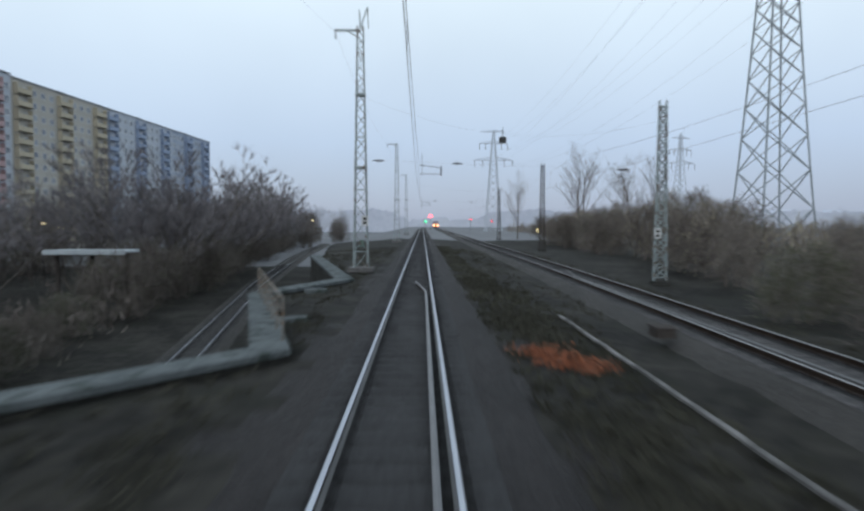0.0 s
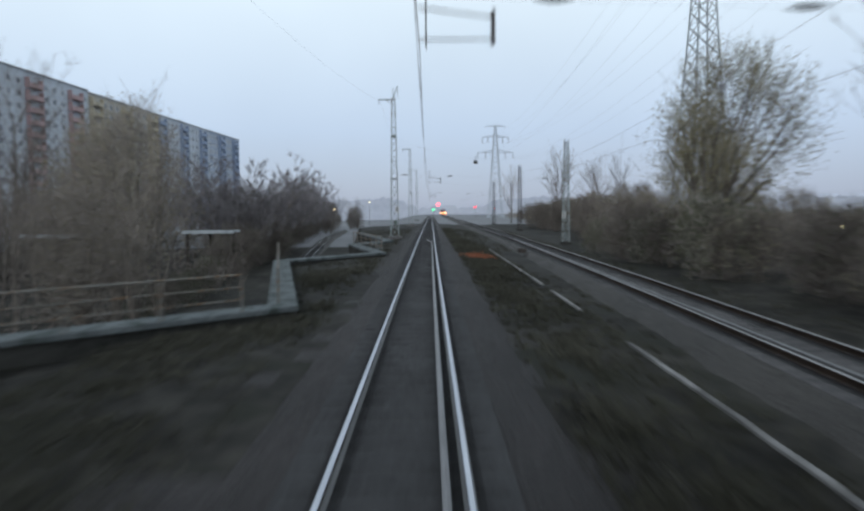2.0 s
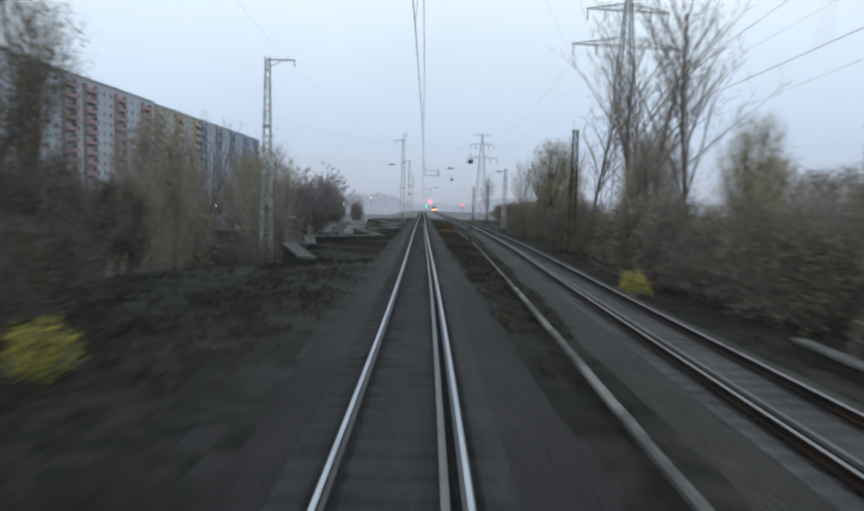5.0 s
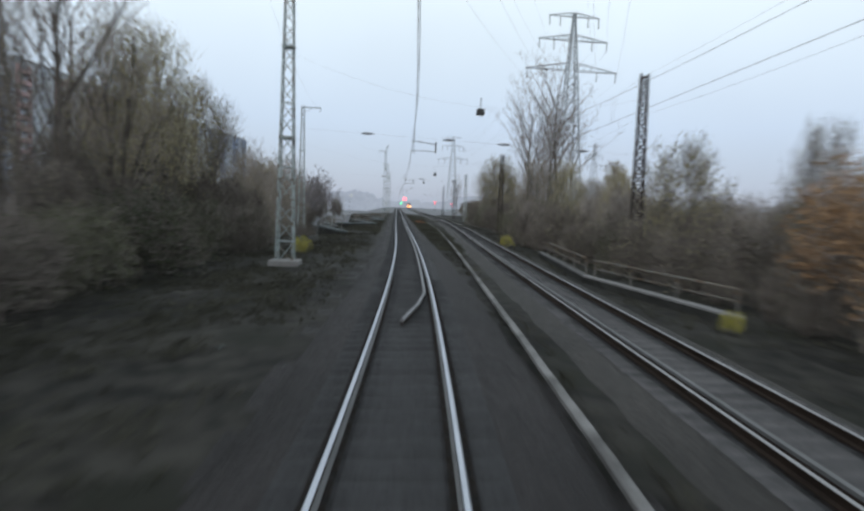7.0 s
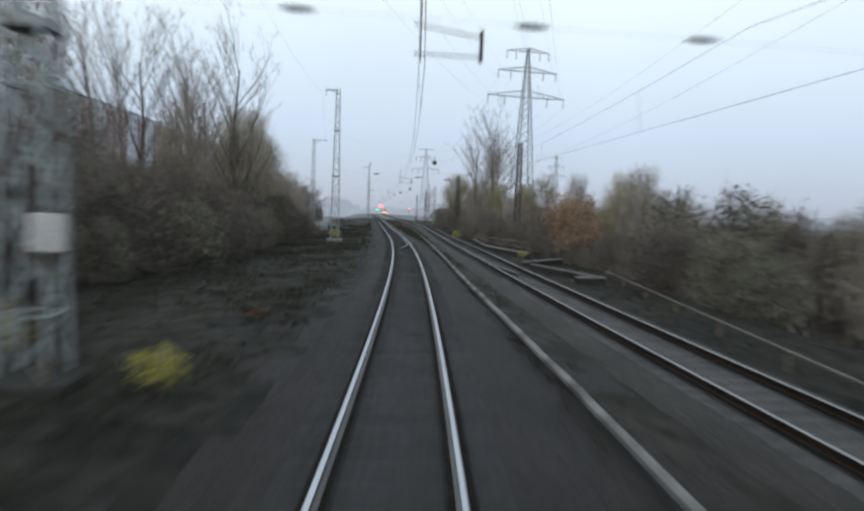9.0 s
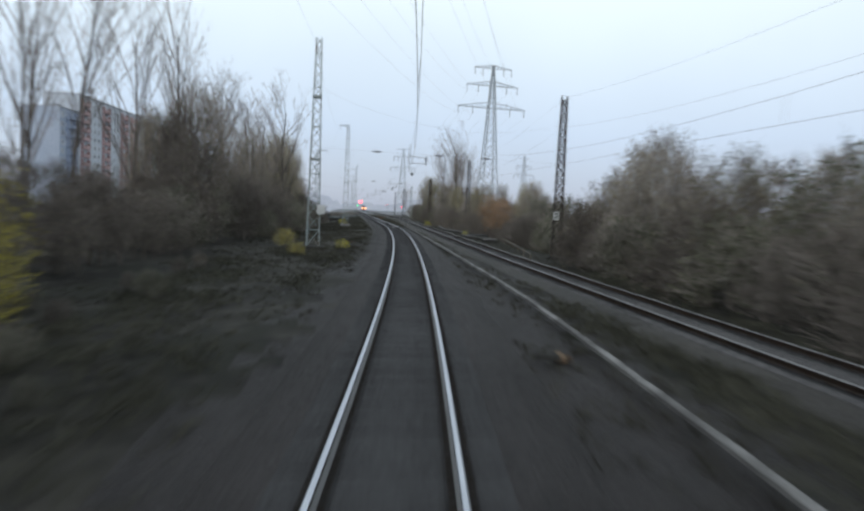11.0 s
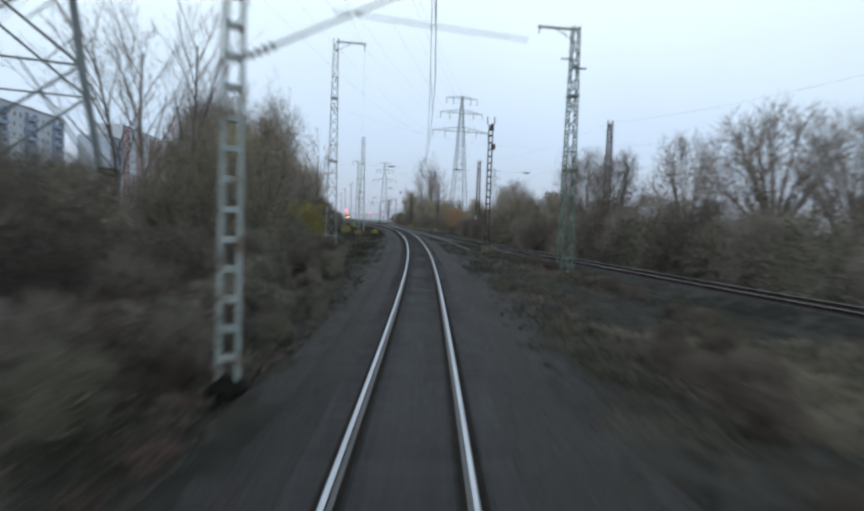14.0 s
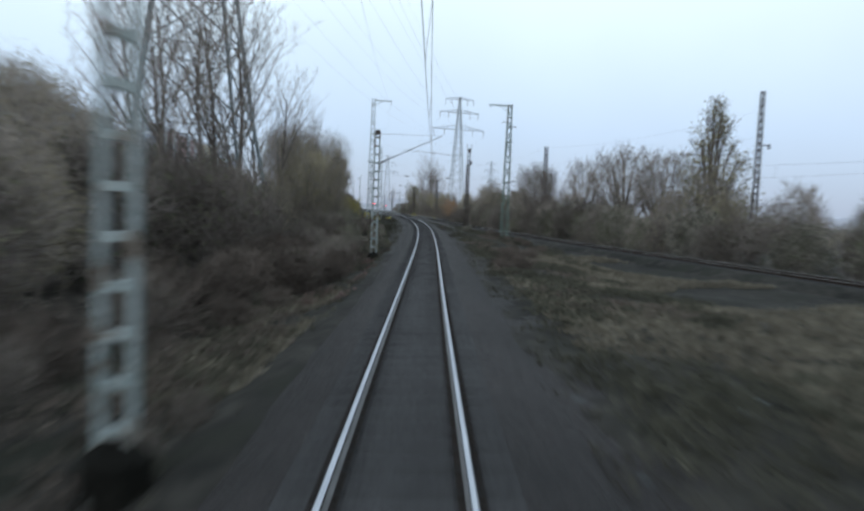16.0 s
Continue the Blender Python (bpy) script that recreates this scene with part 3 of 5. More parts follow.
# ---- masts ----
def lattice(name, place, tall, base, top, mat, label, group, faces=4, pitch=None, leg=0.054, foot=True):
    """A tapered mast of four angle legs with crossed bars on each face, on a concrete footing."""
    t = thing(name, place, label, "catenary mast", group)
    tops = []
    corners = [(-1, -1), (1, -1), (1, 1), (-1, 1)]

    def corner(i, z):
        w = (base + (top - base) * z / tall) / 2
        return Vector((corners[i][0] * w, corners[i][1] * w, z))
    for i in range(4):
        part("leg", Mesh().bar(corner(i, 0), corner(i, tall), leg, leg * 0.75, 4), mat, t)
    levels, z = [0.0], 0.0
    while z < tall - 0.4:
        z += max(0.55, (base + (top - base) * z / tall) * 1.25)
        levels.append(min(z, tall))
    for i in range(4):
        m = Mesh()
        j = (i + 1) % 4
        for k in range(len(levels) - 1):
            z0, z1 = levels[k], levels[k + 1]
            p, q = (corner(i, z0), corner(j, z1)) if k % 2 else (corner(j, z0), corner(i, z1))
            m.bar(p, q, leg * 0.6, n=4, caps=False)
            if k % 4 == 0:
                m.bar(corner(i, z1), corner(j, z1), leg * 0.6, n=4, caps=False)
        tagged(part("bracing", m, mat, t), kind="stuff")
    for h in (0.42, 0.72):
        w = (base + (top - base) * h) + 0.12
        part("collar", Mesh().box((0, 0, tall * h), (w, w, 0.14)), mat, t)
    part("footing", Mesh().box((0, 0, -0.05 if foot else -0.16), (base + 0.7, base + 0.6, 0.3), bevel=0.04), DUCT if foot else WALL_DARK, t, "low concrete footing")
    return t


def ladder(name, place, tall, base, top, mat, label, group, category="catenary mast", turn=0.0, pitch=0.6, laced=False):
    """A flat mast of two channel legs joined by plates or by crossed lacing bars, tapering upwards."""
    t = thing(name, place, label, category, group, turn=turn)
    for s in (-1, 1):
        w0, w1 = s * base / 2, s * top / 2
        vs = [(w0 + x, y, 0) for x, y in ((-0.05, -0.1), (0.05, -0.1), (0.05, 0.1), (-0.05, 0.1))] + [(w1 + x, y, tall) for x, y in ((-0.04, -0.08), (0.04, -0.08), (0.04, 0.08), (-0.04, 0.08))]
        part("leg", Mesh().faces(vs, [(3, 2, 1, 0), (4, 5, 6, 7), (0, 1, 5, 4), (1, 2, 6, 5), (2, 3, 7, 6), (3, 0, 4, 7)]), mat, t)
    z = 0.35
    lacing = Mesh()
    while z < tall:
        w = base + (top - base) * z / tall
        if not laced or tall - z < pitch:
            part("batten", Mesh().box((0, 0, z), (w - 0.1, 0.19, 0.12)), mat, t)
        else:
            for y in (-0.09, 0.09):
                lacing.bar((-w / 2, y, z), (w / 2, y, z + pitch), 0.034, n=4, caps=False).bar((w / 2, y, z), (-w / 2, y, z + pitch), 0.034, n=4, caps=False)
            lacing.box((0, 0, z), (w - 0.1, 0.19, 0.07))
        z += pitch
    if lacing.v:
        tagged(part("lacing", lacing, mat, t), kind="stuff")
    part("footing", Mesh().box((0, 0, -0.1), (base + 0.35, 0.6, 0.5), bevel=0.04), WALL_DARK, t, "dark concrete footing")
    return t


def top_arm(mast, z, reach, mat, drop=0.5):
    """A bracket with a hanging insulator at its tip."""
    m = Mesh().box((reach / 2, 0, z), (abs(reach), 0.12, 0.12)).bar((0, 0, z - abs(reach) * 0.3), (reach * 0.55, 0, z), 0.035)
    part("bracket", m, mat, mast)
    i = Mesh()
    for k in range(4):
        i.bar((reach * 0.96, 0, z - 0.1 - k * drop / 4), (reach * 0.96, 0, z - 0.1 - (k + 0.6) * drop / 4), 0.06, 0.03, 6)
    part("insulator", i, INSUL, mast)


def sign(mast, x, y, z, wide=0.42, tall=0.62, marks=True):
    part("sign_plate", Mesh().box((x, y, z), (wide, 0.03, tall), bevel=0.02), PLATE, mast, "white enamel plate with two dark marks")
    for d in (-0.13, 0.13) if marks else ():
        part("sign_mark", Mesh().box((x, y - 0.02, z + d), (wide * 0.45, 0.012, 0.15)), BLACK, mast)


LM, RM = "lattice catenary masts", "flat catenary masts"
LEFT_MASTS = [(-3.5, 30.0, 14.9), (-3.8, 95, 15.8), (-4.0, 165, 16.0), (-13.5, -30.0, 15.4), (-6.45, -83.8, 14.9), (-8.55, -139.5, 13.6), (-13.4, -183.1, 15.9)]
lm = []
for k, (x, y, top) in enumerate(LEFT_MASTS):
    z = ground_z(x, y) + 0.25 if k != 3 else -5.8
    lm.append(lattice("catenary_mast", (x, y, z), top - z, 0.86 if k != 3 else 1.03, 0.36, GALV, "tall tapered lattice catenary mast of blue-grey galvanised steel", LM, foot=k not in (5, 6)))
for k, r in ((0, -1.6), (1, -1.6), (2, -1.6), (3, 2.4), (4, -1.3), (6, 2.4)):
    top_arm(lm[k], LEFT_MASTS[k][2] - lm[k].location.z - 0.25, r, GALV)
horn = Mesh().bar((0, 0, 14.9), (0.45, 0, 16.2), 0.05).bar((0, 0, 14.9), (-0.05, 0, 16.0), 0.05).bar((0.45, 0, 16.2), (0.5, 0, 14.9), 0.04)
part("horn", horn, GALV, lm[0], "forked steel top bracket")
sign(lm[0], 0.30, -0.62, 3.0)
part("switch_box", Mesh().box((0.1, -0.55, 1.6), (0.3, 0.25, 0.45), bevel=0.02), GREEN_STEEL, lm[0])

RIGHT_MASTS = [(14.7, 28.0, 10.07, GALV, 0.75), (16.3, 75.3, 10.7, DARK_STEEL, 0.75), (17.0, 130, 10.5, DARK_STEEL, 0.75), (13.4, -30.5, 9.9, DARK_STEEL, 0.7),
               (13.0, -81.9, 10.5, DARK_STEEL, 0.75), (9.5, -137.7, 11.25, DARK_STEEL, 0.75), (11.85, -179.25, 11.5, DARK_STEEL, 0.8)]
rm = []
for x, y, top, mat, w in RIGHT_MASTS:
    z = ground_z(x, y) + 0.1
    rm.append(ladder("catenary_mast", (x, y, z), top - z, w, 0.42, mat, "flat tapered catenary mast of two riveted channels, " + ("grey steel" if mat is GALV else "dark weathered steel"), RM, laced=True))
sign(lm[5], 0.52, -0.6, 2.5, 0.56, 0.62, False)
sign(rm[0], -0.25, -0.2, 3.0)
sign(rm[5], -0.2, -0.2, 3.2)

green_mast = lattice("catenary_mast", (0.85, -197.9, -1.25), 15.1, 0.75, 0.40, GREEN_STEEL, "green-painted lattice mast with a long top arm", LM)
top_arm(green_mast, 14.9, -2.4, GREEN_STEEL, 0.3)
part("side_bracket", Mesh().box((0.35, 0, 12.6), (0.9, 0.08, 0.08)).box((-0.4, 0, 13.1), (0.9, 0.06, 0.06)), DARK_STEEL, green_mast)
signal_mast = ladder("signal_mast", (0.35, -180.0, -1.2), 11.2, 0.36, 0.32, DARK_STEEL, "slim ladder mast with a forked top and dark switch box", "signal masts", "signal mast")
part("fork", Mesh().bar((0, 0, 11), (-0.32, 0, 11.7), 0.05).bar((0, 0, 11), (0.32, 0, 11.7), 0.05).bar((-0.32, 0, 11.7), (-0.32, 0, 12.2), 0.05).bar((0.32, 0, 11.7), (0.32, 0, 12.2), 0.05), DARK_STEEL, signal_mast)
part("switch_box", Mesh().box((0.1, 0, 11.3), (0.3, 0.3, 0.6), bevel=0.03), BLACK, signal_mast)
part("switch_box", Mesh().box((0.25, 0, 9.6), (0.35, 0.35, 0.5), bevel=0.03), BLACK, signal_mast)
far_pole = ladder("catenary_mast", (16.1, -220, ground_z(16.1, -220)), 14.2, 0.5, 0.28, DARK_STEEL, "slim dark steel mast with a side bracket among the bushes", RM)
part("side_bracket", Mesh().box((0.5, 0, 9.8), (1.0, 0.08, 0.08)).bar((0.95, 0, 9.9), (0.95, 0, 9.5), 0.08, n=6), DARK_STEEL, far_pole)
TARRED = material("tarred_concrete", (0.003, 0.003, 0.0028), (0.011, 0.011, 0.0095), 0.8, 1.5, 9, 0.3)
arm_mast = ladder("catenary_mast", (-15.8, -222.7, -2.1), 9.0, 0.38, 0.32, TEAL, "short ladder mast of blue-green steel carrying a slanted cantilever arm", RM)
part("cantilever_tube", Mesh().bar((0.1, 0, 6.9), (4.6, 0, 9.1), 0.034, 0.02, n=6), DARK_STEEL, arm_mast)
part("registration_tube", Mesh().bar((1.9, 0, 8.0), (6.0, 0, 7.75), 0.014, n=6), DARK_STEEL, arm_mast)
part("stay_wire", Mesh().bar((0, 0, 9.0), (4.6, 0, 9.12), 0.015, n=4), WIRE, arm_mast)
ins = Mesh()
for k in range(5):
    ins.bar((0.15 + k * 0.14, 0, 6.93 + k * 0.068), (0.24 + k * 0.14, 0, 6.97 + k * 0.068), 0.09, 0.05, 8)
part("insulator", ins, INSUL, arm_mast)
part("base_block", Mesh().box((0, 0, 0.05), (0.82, 0.78, 1.1), bevel=0.26), TARRED, arm_mast, "black rounded concrete base")
part("top_fitting", Mesh().box((0, 0, 9.1), (0.36, 0.3, 0.35), bevel=0.04), DARK_STEEL, arm_mast)
close_mast = ladder("catenary_mast", (-21.83, -260.9, ground_z(-21.83, -260.9)), 11.0, 0.38, 0.34, TEAL, "pale grey-blue ladder mast close to the track", RM)
part("base_block", Mesh().box((0, 0, 0.4), (0.82, 0.78, 0.95), bevel=0.26), TARRED, close_mast, "black rounded concrete base")
top_arm(close_mast, 10.6, 1.6, TEAL)


# ---- overhead line ----
def wire_run(points, r, n=4):
    """One connected tube through the points."""
    m = Mesh()
    pts = [Vector(p) for p in points]
    vs = []
    for k, p in enumerate(pts):
        d = (pts[min(k + 1, len(pts) - 1)] - pts[max(k - 1, 0)]).normalized()
        a = d.cross(Vector((0, 0, 1)) if abs(d.z) < 0.95 else Vector((0, 1, 0))).normalized()
        e = d.cross(a)
        vs += [tuple(p + a * r * math.cos(2 * math.pi * i / n) + e * r * math.sin(2 * math.pi * i / n)) for i in range(n)]
    fs = [(k * n + i, k * n + (i + 1) % n, (k + 1) * n + (i + 1) % n, (k + 1) * n + i) for k in range(len(pts) - 1) for i in range(n)]
    return m.faces(vs, fs)


SPANS = [165.0, 96.0, 29.0, -29.0, -82.9, -138.6, -183.3, -222.7, -261.0, -300.0]


def overhead(line, label, shift, r):
    t = thing("overhead_line", (0, 0, 0), label, "overhead line", "overhead lines")
    contact, carry = [], []
    drop = Mesh()
    for k in range(len(SPANS) - 1):
        a, b = SPANS[k], SPANS[k + 1]
        sa, sb = shift + (0.12 if k % 2 else -0.12), shift + (-0.12 if k % 2 else 0.12)
        n = 10
        for i in range(n):
            u = i / n
            y = a + (b - a) * u
            x, z = line.at(max(y, -295)) if y > -283 else (line.at(-283)[0] + (y + 283) * 0.16, line.at(-283)[1])
            xx = x + sa + (sb - sa) * u
            contact.append((xx, y, z + 5.55))
            carry.append((x + shift, y, z + 7.0 - 0.85 * 4 * u * (1 - u)))
            if i % 2:
                drop.bar(contact[-1], carry[-1], 0.006, n=3, caps=False)
    part("contact_wire", wire_run(contact, r), WIRE, t)
    part("carrying_wire", wire_run(carry, r), WIRE, t)
    tagged(part("dropper_wire", drop, WIRE, t), kind="stuff")
    return t


overhead(MAIN, "overhead contact line of thin dark wires above the main track", 0.10, 0.007)
overhead(SIDE, "overhead contact line of thin dark wires above the neighbouring track", 0.0, 0.0055)


def insulator_bar(p, length, r):
    """A horizontal string of insulator discs along x."""
    n, rings, vs = 8, 13, []
    for k in range(rings):
        x = p[0] - length / 2 + length * k / (rings - 1)
        q = r * (1.0 if k % 2 else 0.75) * (0.15 + 0.85 * math.sin(math.pi * k / (rings - 1)))
        vs += [(x, p[1] + q * math.cos(2 * math.pi * i / n), p[2] + q * math.sin(2 * math.pi * i / n)) for i in range(n)]
    return Mesh().faces(vs, [(k * n + i, k * n + (i + 1) % n, (k + 1) * n + (i + 1) % n, (k + 1) * n + i) for k in range(rings - 1) for i in range(n)])


def headspan(k, y, left, right, zl, zr, mid_x, side_x, base_z, first, slope, at, box=None):
    """Cross wires between two masts with their insulators, the steady arm and a hanging box."""
    t = thing("headspan", (0, y, 0), "cross-span wires with dark insulators between two masts", "headspan", "headspans")
    xl, xr = left[0], right[0]
    n = 12

    def cross(x):
        return first + slope * (x - at[0])
    up = [(xl + (xr - xl) * i / n, 0, zl + (zr - zl) * i / n - 4 * 1.6 * (i / n) * (1 - i / n)) for i in range(n + 1)]
    part("upper_cross_wire", wire_run(up, 0.0032), WIRE, t)
    part("lower_cross_wire", wire_run([(xl, 0, cross(xl)), (xr, 0, cross(xr))], 0.003), WIRE, t)
    for x in at:
        part("insulator", insulator_bar((x, 0, cross(x)), 0.75, 0.07), INSUL, t)
    part("steady_arm", Mesh().bar((mid_x + 0.2, 0, base_z + 6.3), (mid_x + 1.5, 0, base_z + 6.12), 0.018, n=5).bar((mid_x + 0.2, 0, base_z + 5.75), (mid_x + 1.5, 0, base_z + 5.75), 0.016, n=5).bar((mid_x + 1.5, 0, base_z + 6.25), (mid_x + 1.5, 0, base_z + 5.65), 0.04, n=5), DARK_STEEL, t)
    part("hanger", Mesh().bar((mid_x + 0.33, 0, base_z + 5.6), (mid_x + 0.33, 0, base_z + 7.0), 0.014, n=5), DARK_STEEL, t)
    if box:
        bx, bz = box
        zb = zl + (zr - zl) * (bx - xl) / (xr - xl) - 4 * 1.6 * ((bx - xl) / (xr - xl)) * (1 - (bx - xl) / (xr - xl))
        part("hanging_box", Mesh().box((bx, 0, bz), (0.42, 0.3, 0.36), bevel=0.05).bar((bx, 0, bz + 0.15), (bx, 0, max(bz + 0.75, zb if k != 1 else 0)), 0.025, n=5), BLACK, t, "black box hung on a rod")
    return t


HEADSPANS = [(29.0, 6.55, -0.033, (-2.32, 2.49, 12.7), (5.25, 7.84)), (-29.0, 6.5, -0.038, (-2.64, 2.62, 7.0, 11.6), (4.41, 6.95)), (-82.9, 6.45, -0.04, (-2.33, 2.03, 5.05, 9.4), (3.7, 7.85)),
             (-138.6, 6.27, -0.01, (-4.3, 0.15, 3.6), None), (-183.3, 5.98, 0.0, (-8.67, -3.16, 2.73, 6.0), None)]
for k, (y, first, slope, at, box_at) in enumerate(HEADSPANS):
    left, right = LEFT_MASTS[(0, 3, 4, 5, 6)[k]], RIGHT_MASTS[(0, 3, 4, 5, 6)[k]]
    headspan(k, y, left, right, 10.5, 9.0, MAIN.at(y)[0] - 0.2 * (y < -60), SIDE.at(y)[0], MAIN.at(y)[1], first, slope, at, box_at)
headspan(5, 96.0, LEFT_MASTS[1], RIGHT_MASTS[1], 10.5, 9.0, 0.0, 8.3, 0.0, 6.6, -0.03, (-2.3, 2.4, 8.4))

feed = thing("feeder_wires", (0, 0, 0), "thin feeder wires running from mast top to mast top", "cable", kind="structure")


def sagging(a, b, sag, r=0.005, n=16):
    a, b = Vector(a), Vector(b)
    return wire_run([tuple(a.lerp(b, i / n) - Vector((0, 0, 4 * sag * (i / n) * (1 - i / n)))) for i in range(n + 1)], r)


tops = [(-5.2, 165, 15.6), (-5.2, 96, 15.5), (-5.0, 30.0, 14.5), (-11.2, -30.0, 14.8), (-8.0, -83.8, 14.3), (-8.8, -139.5, 13.5), (-11.1, -183.1, 15.3), (-20.5, -260.9, 9.8)]
for a, b in zip(tops[:-1], tops[1:]):
    part("feeder_wire", sagging(a, b, 1.2), WIRE, feed)
rtops = [(16.5, 130, 9.8), (16.0, 73.5, 9.8), (14.7, 28.0, 9.9), (13.4, -30.5, 9.8), (13.0, -81.9, 10.4), (9.5, -137.7, 11.1), (11.85, -179.25, 11.3), (16.5, -220, 11.2)]
for a, b in zip(rtops[3:-1], rtops[4:]):
    part("feeder_wire", sagging(a, b, 0.8), WIRE, feed)
    part("feeder_wire", sagging((a[0], a[1], a[2] - 2.2), (b[0], b[1], b[2] - 2.2), 0.8), WIRE, feed)


# ---- power pylons ----
def pylon(place, tall, turn, levels, label, base=9.0, bar=0.11, mat=None, stub=0.0):
    """levels: height and half-width of each crossarm."""
    t = thing("power_pylon", place, label, "pylon", "power pylons", turn=turn)
    waist_z = levels[0][0] * 0.97

    def half(z):
        if z < waist_z:
            return base / 2 + (1.5 - base / 2) * (z / waist_z) ** 0.8
        return 1.5 + (0.25 - 1.5) * (z - waist_z) / (tall - waist_z)
    cs = [(-1, -1), (1, -1), (1, 1), (-1, 1)]

    def corner(i, z):
        h = half(z)
        return Vector((cs[i][0] * h, cs[i][1] * h, z))
    zs, z = [0.0], 0.0
    while z < tall - 1:
        z = min(tall, z + max(1.6, half(z) * 1.45))
        zs.append(z)
    for i in range(4):
        part("leg", wire_run([tuple(corner(i, z)) for z in zs], bar * 1.5), mat or PYLON, t)
        m = Mesh()
        j = (i + 1) % 4
        for a, b in zip(zs[:-1], zs[1:]):
            m.bar(corner(i, a), corner(j, b), bar * 0.8, n=4, caps=False)
            m.bar(corner(j, a), corner(i, b), bar * 0.8, n=4, caps=False)
        if stub:
            for a, b in zip(zs[:-1], zs[1:]):
                m.bar(corner(i, b), corner(j, b), bar * 0.6, n=4, caps=False)
                mid = (corner(i, b) + corner(j, b)) / 2
                for c in (i, j):
                    m.bar(corner(c, (a + b) / 2), corner(c, a).lerp(corner(i + j - c, b), 0.25), bar * 0.45, n=4, caps=False)
                    m.bar(corner(c, (a + b) / 2), corner(c, b).lerp(mid, 0.5), bar * 0.45, n=4, caps=False)
        tagged(part("bracing", m, mat or PYLON, t), kind="stuff")
        if stub:
            foot = corner(i, stub * 0.5)
            part("footing", Mesh().box((foot.x, foot.y, stub * 0.5), (0.95, 0.95, stub + 0.6), bevel=0.08), WALL_DARK, t, "dark concrete pier")
    for z, w in levels:
        m = Mesh()
        rise = w * 0.16
        h = half(z)
        for s in (-1, 1):
            for d in (-1, 1):
                m.bar((s * h, d * h, z), (s * w, 0, z), bar * 1.1, n=4)
                m.bar((s * h * 0.8, d * h * 0.8, z + rise), (s * w, 0, z + 0.1), bar * 0.9, n=4)
                n = 6
                for k in range(n):
                    u0, u1 = k / n, (k + 0.5) / n
                    p = Vector((s * h, d * h, z)).lerp(Vector((s * w, 0, z)), u0)
                    q = Vector((s * h * 0.8, d * h * 0.8, z + rise)).lerp(Vector((s * w, 0, z + 0.1)), u1)
                    m.bar(p, q, bar * 0.5, n=3, caps=False)
        part("crossarm", m, mat or PYLON, t)
        if w > 6:
            for x in (-w * 0.97, -w * 0.55, w * 0.55, w * 0.97):
                part("insulator", Mesh().bar((x, 0, z), (x, 0, z - 3.0), 0.12, n=5), INSUL, t)
    return t


ARMS = [(47.8, 14.9), (57.0, 11.3), (64.2, 8.2)]
TURN_C = math.atan2(2.8, 29.5)
pylon((52.65, 85.6, -1.5), 66.1, TURN_C, ARMS, "tall grey lattice power pylon with three crossarms behind the trees")
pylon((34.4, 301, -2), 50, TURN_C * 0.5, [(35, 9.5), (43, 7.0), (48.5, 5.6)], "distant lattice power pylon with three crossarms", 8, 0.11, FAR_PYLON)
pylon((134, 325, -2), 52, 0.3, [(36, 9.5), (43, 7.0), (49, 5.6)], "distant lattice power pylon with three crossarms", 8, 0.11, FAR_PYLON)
NEAR_STEEL = material("dark_grey_pylon_steel", (0.06, 0.075, 0.085), (0.13, 0.155, 0.17), 0.6, 0.4, 6, 0.05)
pylon((-33.9, -195.0, -1.6), 66, 0.3, ARMS, "tall lattice power pylon with spread legs among bare trees", 15.0, 0.13, NEAR_STEEL, 5.2)
lines = thing("power_lines", (0, 0, 0), "high-voltage conductors sagging between pylons", "cable", kind="structure")


def arm_tip(p, turn, z, x):
    return (p[0] + x * math.cos(turn), p[1] + x * math.sin(turn), p[2] + z - 3)


for (z, w), (z2, w2) in zip(ARMS[:2], ((35, 9.5), (43, 7.0))):
    for f in (-0.97, -0.55, 0.55, 0.97):
        c = arm_tip((52.65, 85.6, -1.5), TURN_C, z, w * f)
        part("conductor", sagging(c, arm_tip((34.4, 301, -2), TURN_C * 0.5, z2, w2 * f), 7, 0.016, 24), WIRE, lines)
        part("conductor", sagging(c, arm_tip((-33.9, -195.0, -1.6), 0.3, z, w * f), 8, 0.016, 24), WIRE, lines)

# ---- apartment slab ----
# wall, balcony and window colours are paled to imitate distance haze
W_WHITE = material("hazed_render_panels", (0.40, 0.44, 0.50), (0.52, 0.56, 0.62), 0.9, 0.15, 2, 0.1, vary=0.1)
W_BLUE = material("blue_grey_render_panels", (0.30, 0.35, 0.44), (0.40, 0.45, 0.54), 0.9, 0.15, 2, 0.1)
W_SAND = material("sand_render_panels", (0.38, 0.37, 0.34), (0.48, 0.46, 0.42), 0.9, 0.15, 2, 0.1)
B_RED = material("red_balcony_panels", (0.37, 0.26, 0.265), (0.46, 0.335, 0.34), 0.8, 0.5, 4, 0)
B_BLUE = material("blue_balcony_panels", (0.24, 0.30, 0.42), (0.34, 0.40, 0.52), 0.8, 0.5, 4, 0)
B_YEL = material("yellow_balcony_panels", (0.42, 0.38, 0.29), (0.52, 0.47, 0.37), 0.8, 0.5, 4, 0)
ROOF = material("grey_roof_felt", (0.27, 0.29, 0.32), (0.36, 0.38, 0.41), 0.9, 0.3, 3, 0.1)
PANE = material("hazed_window_glass", (0.13, 0.15, 0.19), (0.27, 0.30, 0.35), 0.15, 0.4, 2, 0, vary=0.5)
